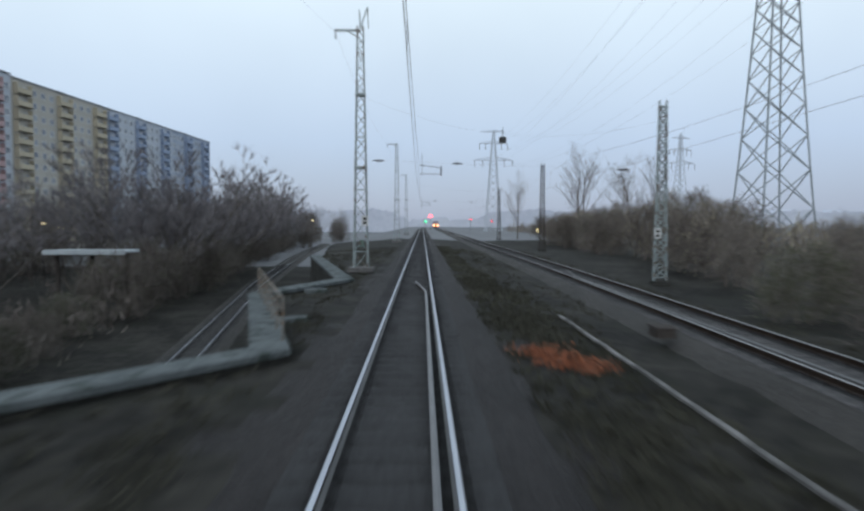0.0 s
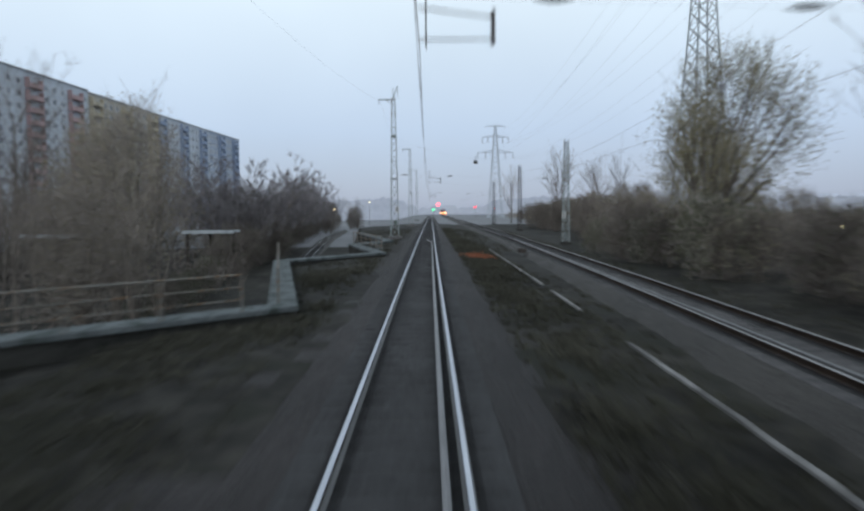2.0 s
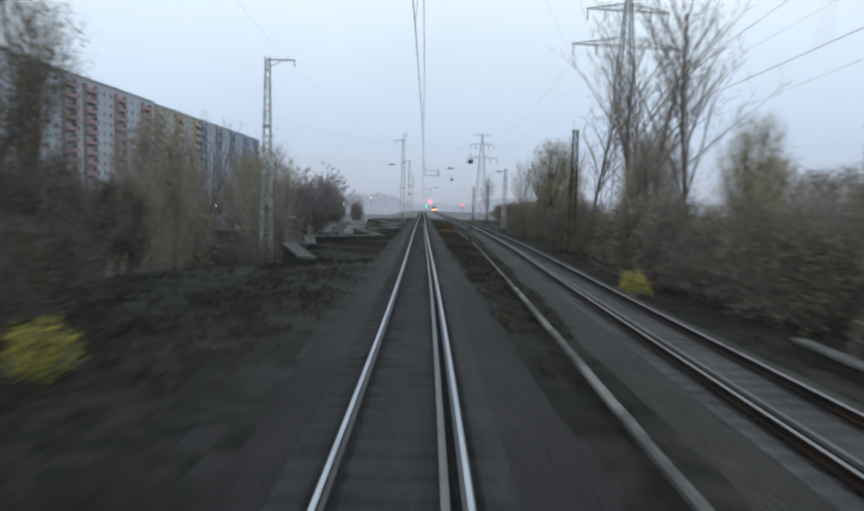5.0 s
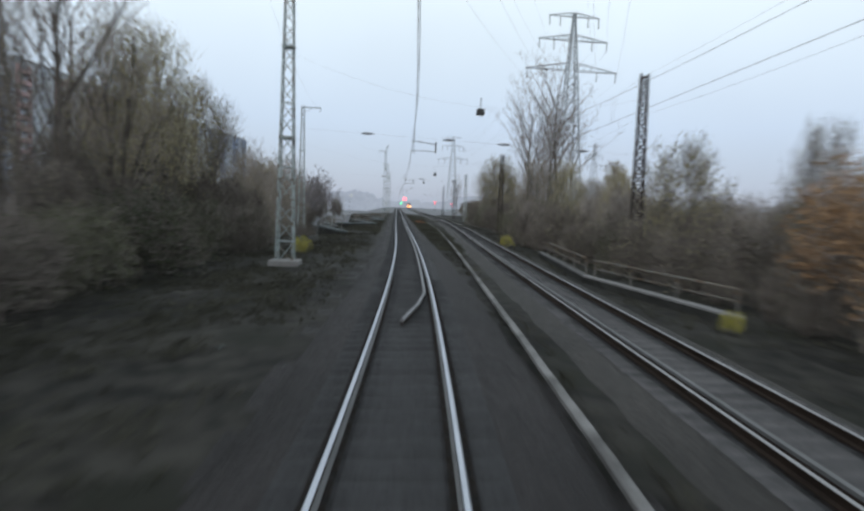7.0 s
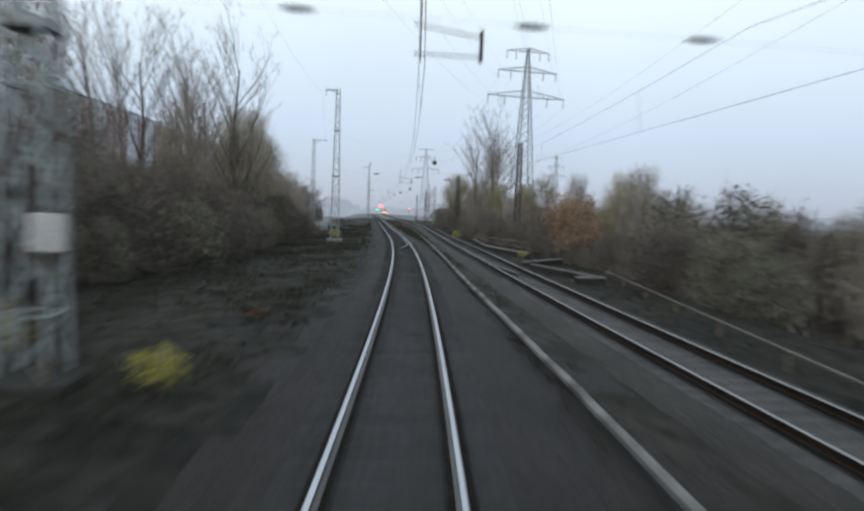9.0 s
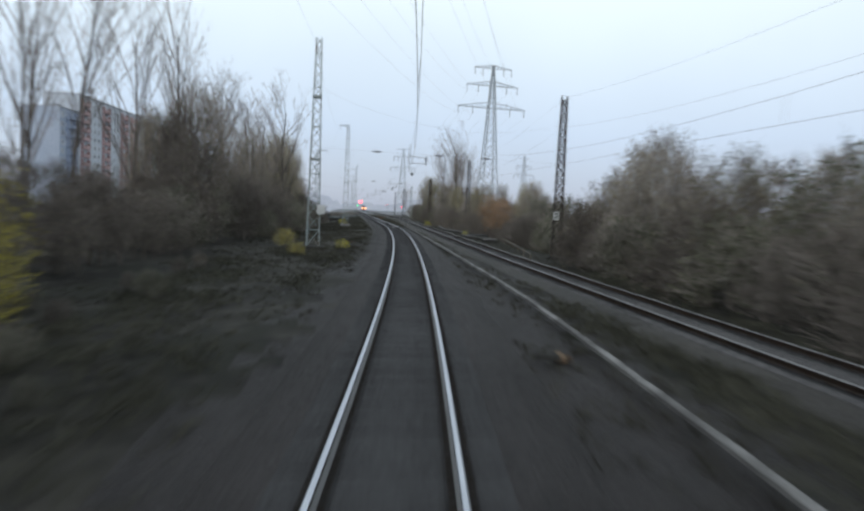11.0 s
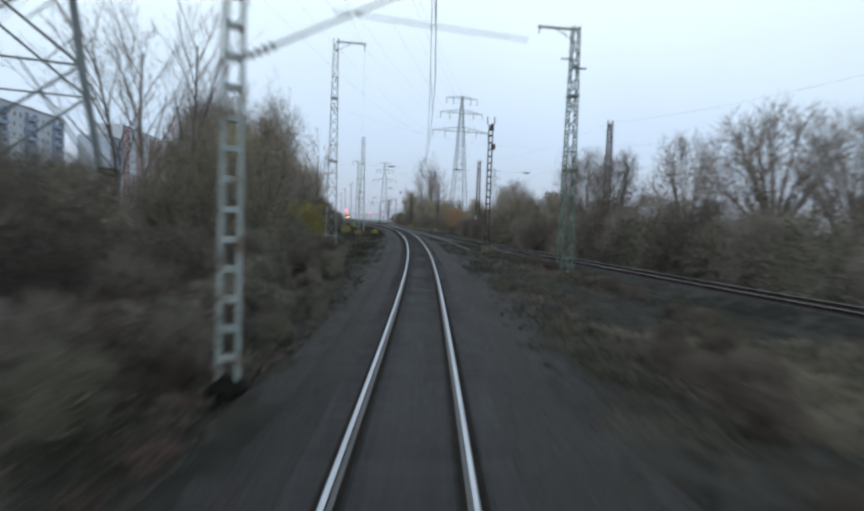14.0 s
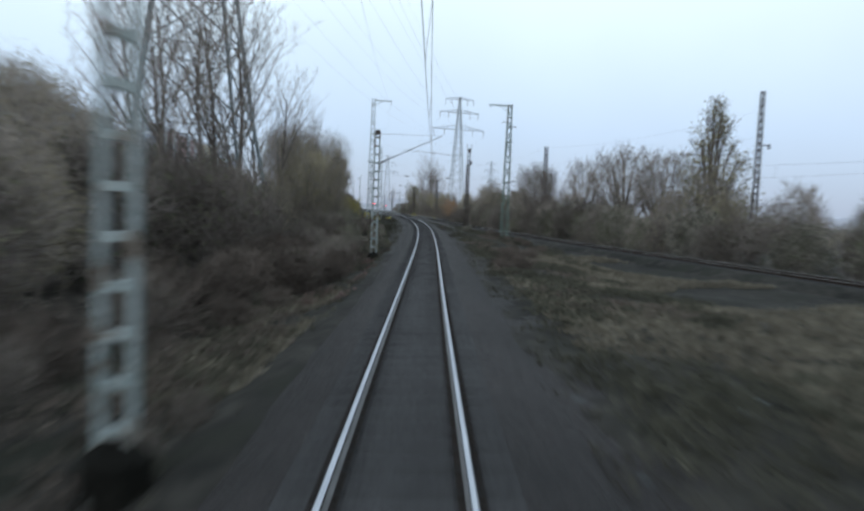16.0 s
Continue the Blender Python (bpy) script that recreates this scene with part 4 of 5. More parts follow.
win_mesh = Mesh().box((0, 0, 0), (1.6, 0.06, 1.4)).data("window", PANE)
frame_mesh = Mesh()
for s in (-1, 1):
    frame_mesh.box((s * 0.82, 0.02, 0), (0.09, 0.1, 1.5)).box((0, 0.02, s * 0.73), (1.73, 0.1, 0.09))
frame_mesh.box((0.1, 0.02, 0), (0.06, 0.09, 1.4))
frame_data = frame_mesh.data("window_frame", WHITE)


def apartment(y0, y1, wall, balcony, tone, lift, back=0.0, storeys=14):
    """One section of the slab; its front looks towards +x of its own axes turned to the railway."""
    x0 = -back - 99.8 + 0.0493 * y0
    x1 = -back - 99.8 + 0.0493 * y1
    length = math.hypot(x1 - x0, y1 - y0)
    ang = math.atan2(y1 - y0, x1 - x0)
    z0, sh = -5.8, 2.9
    tall = storeys * sh + 0.9 + lift
    t = thing("apartment_building", (x0, y0, z0), "long many-storey prefabricated apartment block with " + tone + " balconies", "apartment building", "slab sections", turn=ang)
    part("wall", Mesh().box((length / 2, -6, tall / 2), (length - 0.04, 12, tall)), wall, t)
    part("roof", Mesh().box((length / 2, -6, tall + 0.15), (length - 0.06, 12.5, 0.3)).box((length * 0.4, -6, tall + 1.0), (4, 4, 1.6)), ROOF, t)
    bal = Mesh().box((0, 0, -0.35), (5.0, 0.12, 1.0)).box((0, -0.55, -0.9), (5.0, 1.2, 0.16)).box((-2.5, -0.55, 0), (0.12, 1.2, 2.6)).box((2.5, -0.55, 0), (0.12, 1.2, 2.6)).data("balcony", balcony)
    bays = int(length // 3.2)
    for f in range(1, storeys):
        z = sh * (f + 0.55)
        for b in range(bays):
            x = (b + 0.5) * length / bays
            if b % 5 in (1, 2):
                if b % 5 == 1:
                    ob = new("balcony", bal)
                    ob.parent = t
                    ob.location = (x + length / bays / 2, 1.15, z)
            w = new("window", win_mesh)
            w.parent = t
            w.location = (x, 0.03, z)
            fr = new("window_frame", frame_data)
            fr.parent = w
            fr.location = (0, 0.005, 0)
    return t


secs = [(258.5, 223, W_BLUE, B_BLUE, "blue", 0), (223, 181.5, W_WHITE, B_BLUE, "blue", 0), (181.5, 139, W_SAND, B_YEL, "yellow", 0.0), (139, 96, W_WHITE, B_RED, "red", 0.5), (96, 51.6, W_WHITE, B_RED, "red", 0.5)]
for y1, y0, a, b, tone, lift in secs:
    apartment(y1, y0, a, b, tone, lift)
apartment(51.6, 38, W_BLUE, B_BLUE, "blue", 0, 0.0, 12)
apartment(0, -34, W_WHITE, B_BLUE, "blue", 0.6, 0.6, 12)
apartment(-34, -70, W_WHITE, B_BLUE, "blue", 0.6, 0.6, 12)

# ---- shelter on the lower level ----
SHEET = material("pale_blue_grey_roof_sheet", (0.26, 0.30, 0.33), (0.42, 0.46, 0.49), 0.6, 0.5, 6, 0.1)


def canopy(x, y, wide, deep):
    t = thing("platform_canopy", (x, y, -5.9), "flat pale grey canopy roof on dark posts on the lower level", "canopy", "canopies")
    part("roof", Mesh().box((0, 0, 6.0), (wide, deep, 0.22), bevel=0.05), SHEET, t)
    part("fascia", Mesh().box((0, -deep / 2 - 0.03, 5.95), (wide, 0.06, 0.45)), SHEET, t)
    for u in (-0.43, 0, 0.43):
        part("post", Mesh().box((u * wide, 0, 2.9), (0.3, 0.3, 6.0)), DARK_STEEL, t)


canopy(-30.4, 50, 7.5, 3.0)
canopy(-44.3, 38, 8.2, 3.0)

# ---- far train and signals ----
train = thing("train", (8.3, 372, 0.0), "distant train facing with two bright headlights", "train")
TRAIN_RED = material("dark_red_train_paint", (0.10, 0.02, 0.02), (0.16, 0.04, 0.04), 0.5, 0.5, 5, 0)
part("body", Mesh().box((0, 12, 2.4), (2.9, 24, 3.2), bevel=0.35), TRAIN_RED, train)
part("windscreen", Mesh().box((0, -0.03, 3.1), (2.2, 0.06, 0.9)), PANE, train)
part("bogie", Mesh().box((0, 4, 0.42), (2.2, 3, 0.88)), DARK_STEEL, train)
HEAD = glow("warm_headlight", (1.0, 0.40, 0.16), 7)
for x in (-1.0, 1.0):
    part("headlight", Mesh().bar((x, -0.02, 1.6), (x, -0.14, 1.6), 0.5, 0.48, 12), HEAD, train)
RED_LAMP, GREEN_LAMP, YEL_LAMP = glow("red_signal_lens", (1.0, 0.05, 0.07), 9), glow("green_signal_lens", (0.05, 1.0, 0.35), 5), glow("yellow_street_light", (1.0, 0.78, 0.35), 8)


def light_signal(x, y, z, lamp, size, label, low=False):
    g = ground_z(x, y)
    t = thing("light_signal", (x, y, g), label, "signal", "light signals")
    part("post", Mesh().bar((0, 0, 0), (0, 0, z - g), 0.10, n=8), DARK_STEEL, t)
    part("head", Mesh().box((0, 0, z - g), (0.9, 0.25, 1.3), bevel=0.08), BLACK, t)
    part("lens", Mesh().bar((0, -0.13, z - g), (0, -0.30, z - g), size, n=12), lamp, t)


light_signal(4.6, 330, 6.6, RED_LAMP, 0.75, "light signal on a post showing red")
light_signal(1.8, 300, 3.6, GREEN_LAMP, 0.35, "small light signal showing green")
light_signal(25.0, 320, 4.8, RED_LAMP, 0.32, "light signal on a post showing red")
light_signal(38.0, 340, 4.0, RED_LAMP, 0.26, "light signal on a post showing red")
light_signal(40.0, 182, 0.4, GREEN_LAMP, 0.3, "low light signal showing green")
light_signal(33.5, 176, 0.9, YEL_LAMP, 0.35, "low lamp with a yellowish light")


def street_lamp(x, y, z):
    g = ground_z(x, y)
    t = thing("street_lamp", (x, y, g), "street lamp on a slim pole with a lit yellow head", "street lamp", "street lamps")
    part("pole", Mesh().bar((0, 0, 0), (0, 0, z - g), 0.07, 0.05, 6), DARK_STEEL, t)
    part("lamp_head", Mesh().box((0.2, 0, z - g), (0.55, 0.22, 0.18), bevel=0.04), YEL_LAMP, t)


for x, y, z in ((-58, 95, 1.8), (-57, 88, 2.6), (-62, 40, 2.5), (-60, 20, 3.0), (-55, 62, 2.6), (-70, 30, 3.2), (-34, 190, 3.5), (-28, 260, 7), (25.6, 0, 1.5)):
    street_lamp(x, y, z)

# ---- plants ----
rng = random.Random(7)


def rand_dir(up):
    a = rng.uniform(0, 2 * math.pi)
    return Vector((math.cos(a), math.sin(a), up)).normalized()


def grow(m_wood, tips, p, d, length, r, level, depth, spread, lift, kids, slot_limit):
    """Adds a limb and its branches; tips collects the ends of twigs."""
    n = 1 if level >= depth else (3 if level < 2 else 2)
    pts = [p]
    for k in range(n):
        d = (d + Vector((rng.gauss(0, 0.10), rng.gauss(0, 0.10), rng.gauss(0.02, 0.06) + lift * 0.05))).normalized()
        pts.append(pts[-1] + d * (length / n))
    for k in range(n):
        ra, rb = r * (1 - 0.62 * k / n), r * (1 - 0.62 * (k + 1) / n)
        m_wood[0 if level < slot_limit else 1].bar(pts[k], pts[k + 1], ra, rb, (6 if r > 0.08 else 4) if level == 0 else (4 if r > 0.06 else 3), caps=False)
    if level >= depth:
        tips.append((pts[-1], d))
        tips.append((pts[len(pts) // 2], d))
        return
    for k in range(kids[level]):
        u = (k + rng.uniform(0.3, 0.9)) / kids[level]
        u = 0.22 + 0.78 * u if level == 0 else 0.15 + 0.85 * u
        f = min(u * n, n - 0.001)
        i = int(f)
        q = pts[i].lerp(pts[i + 1], f - i)
        side = rand_dir(0.0)
        nd = (d * (1 - spread) + side * spread * 1.3 + Vector((0, 0, lift * 0.3))).normalized()
        ll = length * rng.uniform(0.38, 0.62) * (1.15 - 0.55 * u if level == 0 else 1.0 - 0.3 * u)
        grow(m_wood, tips, q, nd, ll, max(0.011 if level < 1 else 0.006, r * 0.42 * (1.1 - 0.5 * u)), level + 1, depth, spread, lift, kids, slot_limit)
    if level:
        tips.append((pts[-1], d))


def leaves(tips, per, size, droop, scatter):
    m = Mesh()
    for p, d in tips:
        for _ in range(per if per >= 1 else (1 if rng.random() < per else 0)):
            c = p + Vector((rng.gauss(0, scatter), rng.gauss(0, scatter), rng.gauss(-droop, scatter)))
            a = rand_dir(rng.uniform(-1.5, 0.4))
            b = a.cross(rand_dir(0.3)).normalized()
            s = size * rng.uniform(0.6, 1.4)
            a, b = a * s, b * s * 0.55
            m.faces([tuple(c - b * 0.6), tuple(c + a * 0.5 - b), tuple(c + a), tuple(c + a * 0.45 + b)], [(0, 1, 2, 3)])
    return m


def slivers(m, tips, per, length, width):
    """Fine twigs: thin slivers fanning from each tip."""
    for p, d in tips:
        for _ in range(per):
            e = (d + Vector((rng.gauss(0, 0.5), rng.gauss(0, 0.5), rng.gauss(0.15, 0.4)))).normalized()
            q = p - d * rng.uniform(0, length * 0.6)
            w = e.cross(rand_dir(0.2)).normalized() * width / 2
            l = length * rng.uniform(0.5, 1.2)
            m.faces([tuple(q - w), tuple(q + w), tuple(q + e * l)], [(0, 1, 2)])


def tree_kind(name, label, category, group, tall, r, depth, spread, lift, kids, leaf, per, size, droop=0.0, scatter=0.25, stems=1, brush=0, fine=(0.5, 0.03), twig=None):
    """One plant of its kind, with trunk, crown and leaves."""
    wood, tips = [Mesh(), Mesh()], []
    for k in range(stems):
        if stems == 1:
            p, d = Vector((0, 0, -0.3)), Vector((rng.gauss(0, 0.02), rng.gauss(0, 0.02), 1)).normalized()
        else:
            p, d = Vector((rng.gauss(0, 0.35), rng.gauss(0, 0.35), -0.2)), rand_dir(rng.uniform(0.7, 2.2))
        grow(wood, tips, p, d, tall * (1 if stems == 1 else rng.uniform(0.6, 1.0)), r, 0, depth, spread, lift, kids, 2)
    if brush:
        slivers(wood[1], tips, brush, *fine)
    t = thing(name, (0, 0, 0), label, category, group)
    stem = part("trunk", wood[0], BARK, t, smooth=True)
    if stems > 6:
        tagged(stem, kind="stuff")
    crown = part("crown", wood[1], twig or TWIG, t, "bare brown twigs")
    if leaf and per:
        lf = leaves(tips, per, size, droop, scatter)
        part("leaves", lf, leaf, crown)
    return t


def lobed(name, label, category, group, tall, wide, low, lobes, twigs, leafn, leaf, size, fine=(0.8, 0.03), stems=1, r=0.1, droop=0.0, twig=None, cone=False):
    """A plant whose boughs carry a crown of uneven lobes of twigs and leaves."""
    wood, fuzz, lf = Mesh(), Mesh(), Mesh()
    roots = [Vector((rng.gauss(0, 0.12 * wide) if stems > 1 else 0, rng.gauss(0, 0.12 * wide) if stems > 1 else 0, -0.3)) for _ in range(stems)]
    for k in range(lobes):
        v = (k + 0.5) / lobes
        a = k * 2.4 + rng.gauss(0, 0.4)
        girth = (1.02 - v) ** 0.75 if cone else math.sin(math.pi * min(1.0, 0.22 + 0.70 * v)) ** 0.7
        rad = wide / 2 * girth * rng.uniform(0.45, 0.82)
        c = Vector((rad * math.cos(a), rad * math.sin(a), low + (tall - low) * (0.08 + (0.86 if cone else 0.80) * v)))
        big = wide * rng.uniform(0.15, 0.25) * (0.75 + 0.4 * girth) * ((0.55 + 0.55 * girth) if cone else 1)
        root = min(roots, key=lambda q: (q.xy - c.xy).length)
        fork = root + Vector((c.x - root.x, c.y - root.y, 0)) * 0.22 + Vector((0, 0, 0.3 + c.z * rng.uniform(0.32, 0.55)))
        rr = r * rng.uniform(0.6, 1.0) * (1.15 - 0.5 * v)
        wood.bar(root, fork, rr, rr * 0.7, 5, caps=False)
        wood.bar(fork, c, rr * 0.7, rr * 0.3, 4, caps=False)
        for _ in range(5):
            e = rand_dir(rng.uniform(-0.2, 1.2))
            s = fork.lerp(c, rng.uniform(0.4, 1.0))
            wood.bar(s, c + e * big * rng.uniform(0.6, 1.0), rr * 0.28, 0.012, 3, caps=False)
        for kind, total in ((0, twigs), (1, leafn)):
            for _ in range(int(total / lobes * (big / (wide * 0.2)) ** 2)):
                u = rand_dir(rng.uniform(-1.2, 2.2))
                p = c + u * big * (rng.random() ** 0.55) * rng.uniform(0.85, 1.25) * Vector((1, 1, 1.15)).z
                if p.z < 0.05:
                    continue
                if kind == 0:
                    e = (u * 0.8 + Vector((rng.gauss(0, 0.45), rng.gauss(0, 0.45), 0.55 - droop + rng.gauss(0, 0.35)))).normalized()
                    l = fine[0] * rng.uniform(0.5, 1.25)
                    w = e.cross(rand_dir(0.2)).normalized() * fine[1] / 2
                    p = p - e * l * 0.5
                    fuzz.faces([tuple(p - w), tuple(p + w), tuple(p + e * l)], [(0, 1, 2)])
                else:
                    e = (Vector((rng.gauss(0, 0.7), rng.gauss(0, 0.7), rng.gauss(-0.2 - droop, 0.6)))).normalized()
                    l = size * rng.uniform(0.6, 1.5)
                    w = e.cross(rand_dir(0.2)).normalized() * l * 0.28
                    lf.faces([tuple(p - w), tuple(p + w), tuple(p + e * l)], [(0, 1, 2)])
    t = thing(name, (0, 0, 0), label, category, group)
    part("trunk", wood, BARK, t, smooth=True)
    crown = part("crown", fuzz, twig or TWIG, t, "fine bare twigs")
    if lf.v:
        part("leaves", lf, leaf, crown)
    t["tall"] = tall
    return t


KINDS = {}
for k in range(3):
    KINDS["bare", k] = tree_kind("bare_tree", "tall bare tree with fine grey-brown twigs", "tree", "bare trees", 13 + k, 0.17, 3, (0.40, 0.46, 0.36)[k], 0.8, (16, 6, 3), None, 0, 0.10, brush=3, fine=(0.75, 0.015))
    KINDS["bare", k]["tall"] = 13.5 + k
    KINDS["crown", k] = lobed("autumn_tree", "broad tree with thin yellow-brown autumn leaves", "tree", "autumn trees", 10.0, 7.0, 2.6, 19, 4400, 5600, (LEAF_PALE, LEAF_B, LEAF_Y)[k], 0.10, (0.9, 0.02), 2, 0.16, 0.0, (WILLOW_TWIG, TWIG, TWIG)[k])
    KINDS["dense", k] = lobed("dense_tree", "dense bushy tree in olive-brown autumn leaf", "tree", "dense trees", 9.0, 6.5, 0.6, 24, 4200, 5400, (LEAF_B, LEAF_Y, LEAF_B)[k], 0.125, (0.9, 0.026), 5, 0.10)
    KINDS["shrub", k] = lobed("shrub", "dense leafless shrub with brown twigs and few leaves", "bush", "shrubs", 3.6, 4.2, 0.2, 14, 2100, 1100, (LEAF_B, LEAF_D, LEAF_B)[k], 0.10, (0.7, 0.025), 9, 0.03, 0.0, DARK_TWIG)
    KINDS["thicket", k] = lobed("thicket", "tall brown thicket of bare saplings", "bush", "thickets", 7.0, 5.0, 0.3, 20, 2900, 1200, LEAF_B, 0.11, (0.95, 0.034), 8, 0.05)
    KINDS["sapling", k] = lobed("dark_thicket", "tall dark thicket of bare saplings with few leaves", "bush", "dark thickets", 7.0, 5.0, 0.3, 20, 2900, 1300, (LEAF_D, LEAF_B, LEAF_D)[k], 0.11, (0.95, 0.034), 8, 0.05, 0.0, DARK_TWIG)
    KINDS["green", k] = lobed("green_bush", "dense dark green-brown bush", "bush", "green bushes", 3.2, 3.8, 0.1, 14, 1400, 3600, LEAF_D, 0.10, (0.6, 0.022), 9, 0.03)
    KINDS["brown", k] = lobed("brown_bush", "dense dark brown leafless bush", "bush", "brown bushes", 4.0, 4.4, 0.2, 15, 2300, 900, LEAF_D, 0.10, (0.75, 0.027), 9, 0.03, 0.0, DARK_TWIG)
for k in range(2):
    KINDS["round", k] = lobed("round_bare_tree", "round-crowned bare tree with fine brown twigs", "tree", "bare trees", 10.0, 6.6, 3.0, 18, 3600, 350, LEAF_B, 0.14, (1.0, 0.026), 1, 0.20)
    KINDS["grove", k] = tree_kind("grove_tree", "tall dense cluster of bare brown trees", "tree", "bare tree clusters", 16.0, 0.13, 2, 0.42, 0.7, (13, 5), None, 0, 0.16, 0.03, 0.5, stems=5, brush=9, fine=(1.25, 0.05), twig=HAZED_TWIG)
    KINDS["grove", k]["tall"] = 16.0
    KINDS["bramble", k] = lobed("bramble", "low tangle of red-brown bramble stems", "bush", "brambles", 1.7, 3.0, 0.0, 11, 1900, 500, REDTWIG, 0.09, (0.55, 0.024), 9, 0.015, 0.3, REDTWIG)
KINDS["single", 0] = lobed("small_autumn_tree", "slender tree with a small brown autumn crown", "tree", "autumn trees", 9.5, 3.6, 5.2, 9, 1300, 1500, LEAF_B, 0.15, (0.8, 0.026), 1, 0.13)
KINDS["orange", 0] = lobed("orange_tree", "small tree with orange autumn leaves", "tree", "autumn trees", 5.4, 4.0, 1.2, 12, 900, 2600, LEAF_O, 0.14, (0.6, 0.024), 3, 0.06)
KINDS["birch", 0] = lobed("birch_tree", "slender birch with yellow-brown leaves", "tree", "autumn trees", 13.5, 5.6, 2.0, 34, 2400, 4600, LEAF_Y, 0.15, (0.8, 0.024), 1, 0.14, 0.7, None, True)
KINDS["gold", 0] = lobed("golden_bush", "small bush with golden-yellow leaves", "bush", "golden bushes", 0.9, 1.2, 0.0, 8, 220, 800, LEAF_GOLD, 0.06, (0.3, 0.012), 6, 0.012)
KINDS["goldbig", 0] = lobed("yellow_shrub", "shrub with yellow-green autumn leaves", "bush", "golden bushes", 3.8, 3.6, 0.3, 14, 1200, 1900, LEAF_YG, 0.12, (0.6, 0.022), 7, 0.03)
KINDS["heap", 0] = tree_kind("red_leaf_clump", "low clump of orange-red autumn leaves on the ground", "plant", "leaf clumps", 0.55, 0.010, 1, 0.9, -0.6, (10,), LEAF_R, 6, 0.06, 0.05, 0.13, stems=20)
KINDS["heap", 0]["tall"] = 0.55
KINDS["rust", 0] = tree_kind("red_leaf_clump", "low clump of rust-red withered leaves on the bank", "plant", "leaf clumps", 0.55, 0.010, 1, 0.9, -0.4, (9,), LEAF_RUST, 6, 0.07, 0.05, 0.14, stems=16)
used = set()


def plant(kind, x, y, scale=1.0, k=None, sink=0.0, wide=1.0):
    opts = [q for q in KINDS if q[0] == kind]
    key = opts[(k if k is not None else rng.randrange(len(opts))) % len(opts)]
    m = Matrix.Translation((x, y, ground_z(x, y) - sink)) @ Matrix.Rotation(rng.uniform(0, 6.28), 4, "Z") @ Matrix.Diagonal((scale * wide, scale * wide, scale, 1))
    src = KINDS[key]
    if key not in used:
        used.add(key)
        src.matrix_basis = m
        return src
    return copy_thing(src, m @ Matrix.Diagonal((*(1 / s for s in src.scale), 1)))


def put(kind, x, y, tall, k=None, wide=1.0):
    """A plant of that kind, as tall as given in metres."""
    opts = [q for q in KINDS if q[0] == kind]
    kk = k if k is not None else rng.randrange(len(opts))
    return plant(kind, x, y, tall / KINDS[opts[kk % len(opts)]]["tall"], kk, 0.0, wide)


def belt(kinds, x0, y0, x1, y1, count, spread, t0, t1):
    """Plants scattered along a line, between two heights in metres."""
    for i in range(count):
        u = (i + rng.uniform(0.1, 0.9)) / count
        put(rng.choice(kinds), x0 + (x1 - x0) * u + rng.uniform(-spread, spread), y0 + (y1 - y0) * u + rng.uniform(-1.2, 1.2), rng.uniform(t0, t1), None, rng.uniform(0.9, 1.2))


# right side, from the far end to the camera's last place
for x, y, t in ((30, 112, 14.5), (33, 118, 15), (37, 110, 13), (41, 116, 13.5), (45, 112, 14), (24, 150, 13)):
    put("bare", x, y, t)
put("crown", 17.1, -4.6, 12.6, 0, 0.95)
put("crown", 19.5, 5.0, 11.2, 2, 0.9)
put("bare", 20.5, -11, 16, 1)
put("bare", 24, -15, 17, 0)
put("bare", 15.4, -40, 16, 0)
put("bare", 17.5, -45, 18, 2)
put("bare", 18.6, -37, 15.5, 1)
put("single", 18.2, -63, 8.6)
put("crown", 19.5, -34, 9.5, 1)
put("dense", 20, -50, 7.5, 0)
put("dense", 15.5, -82, 8.5, 1, 0.8)
put("orange", 13.3, -101, 5.6, 0, 1.2)
put("orange", 14.2, -97, 5.4, 0, 0.9)
put("crown", 17.2, -104.5, 9.0, 2, 0.62)
put("crown", 15.6, -94, 8.2, 2, 0.55)
put("crown", 18.0, -99, 9.0, 0, 0.62)
put("crown", 20, -95, 8.5, 1)
put("green", 15.6, -113, 6.4, 0, 0.62)
put("green", 17.6, -117.5, 6.6, 2, 0.7)
put("sapling", 18.6, -121, 6.4, 0, 0.8)
put("dense", 10.4, -150, 7.8, 0, 0.9)
put("crown", 12.6, -148, 8.6, 1, 0.85)
put("dense", 10.8, -158, 6.8, 1, 0.9)
put("green", 12.2, -163, 6.4, 0, 0.7)
put("crown", 12.0, -173.5, 10.6, 1, 0.85)
put("round", 9.8, -186, 9.6, 0, 0.85)
put("round", 12.6, -191.5, 10.6, 1, 0.8)
put("round", 15.4, -197.5, 12.2, 0, 1.15)
put("round", 17.8, -202, 11.2, 1, 1.05)
put("crown", 19.5, -208, 9.0, 1, 0.8)
put("birch", 20.3, -207, 17.0, 0, 1.35)
put("gold", 9.4, -60, 1.0)
put("gold", 9.6, -99.4, 0.6)
belt(["brown", "green", "shrub"], 15, -44, 15.5, 16, 15, 1.0, 2.6, 4.2)
belt(["thicket"], 18.5, -46, 20, 30, 13, 1.6, 4.0, 5.6)
belt(["thicket", "shrub"], 20, 30, 27, 120, 16, 2.0, 4.0, 6.0)
belt(["thicket", "dense"], 36, 60, 52, 220, 16, 5, 6, 9)
belt(["shrub", "thicket", "green"], 13.0, -66, 13.5, -46, 7, 0.8, 3.6, 5.0)
belt(["brown", "green"], 13.6, -128, 13.6, -108, 8, 0.8, 2.6, 3.8)
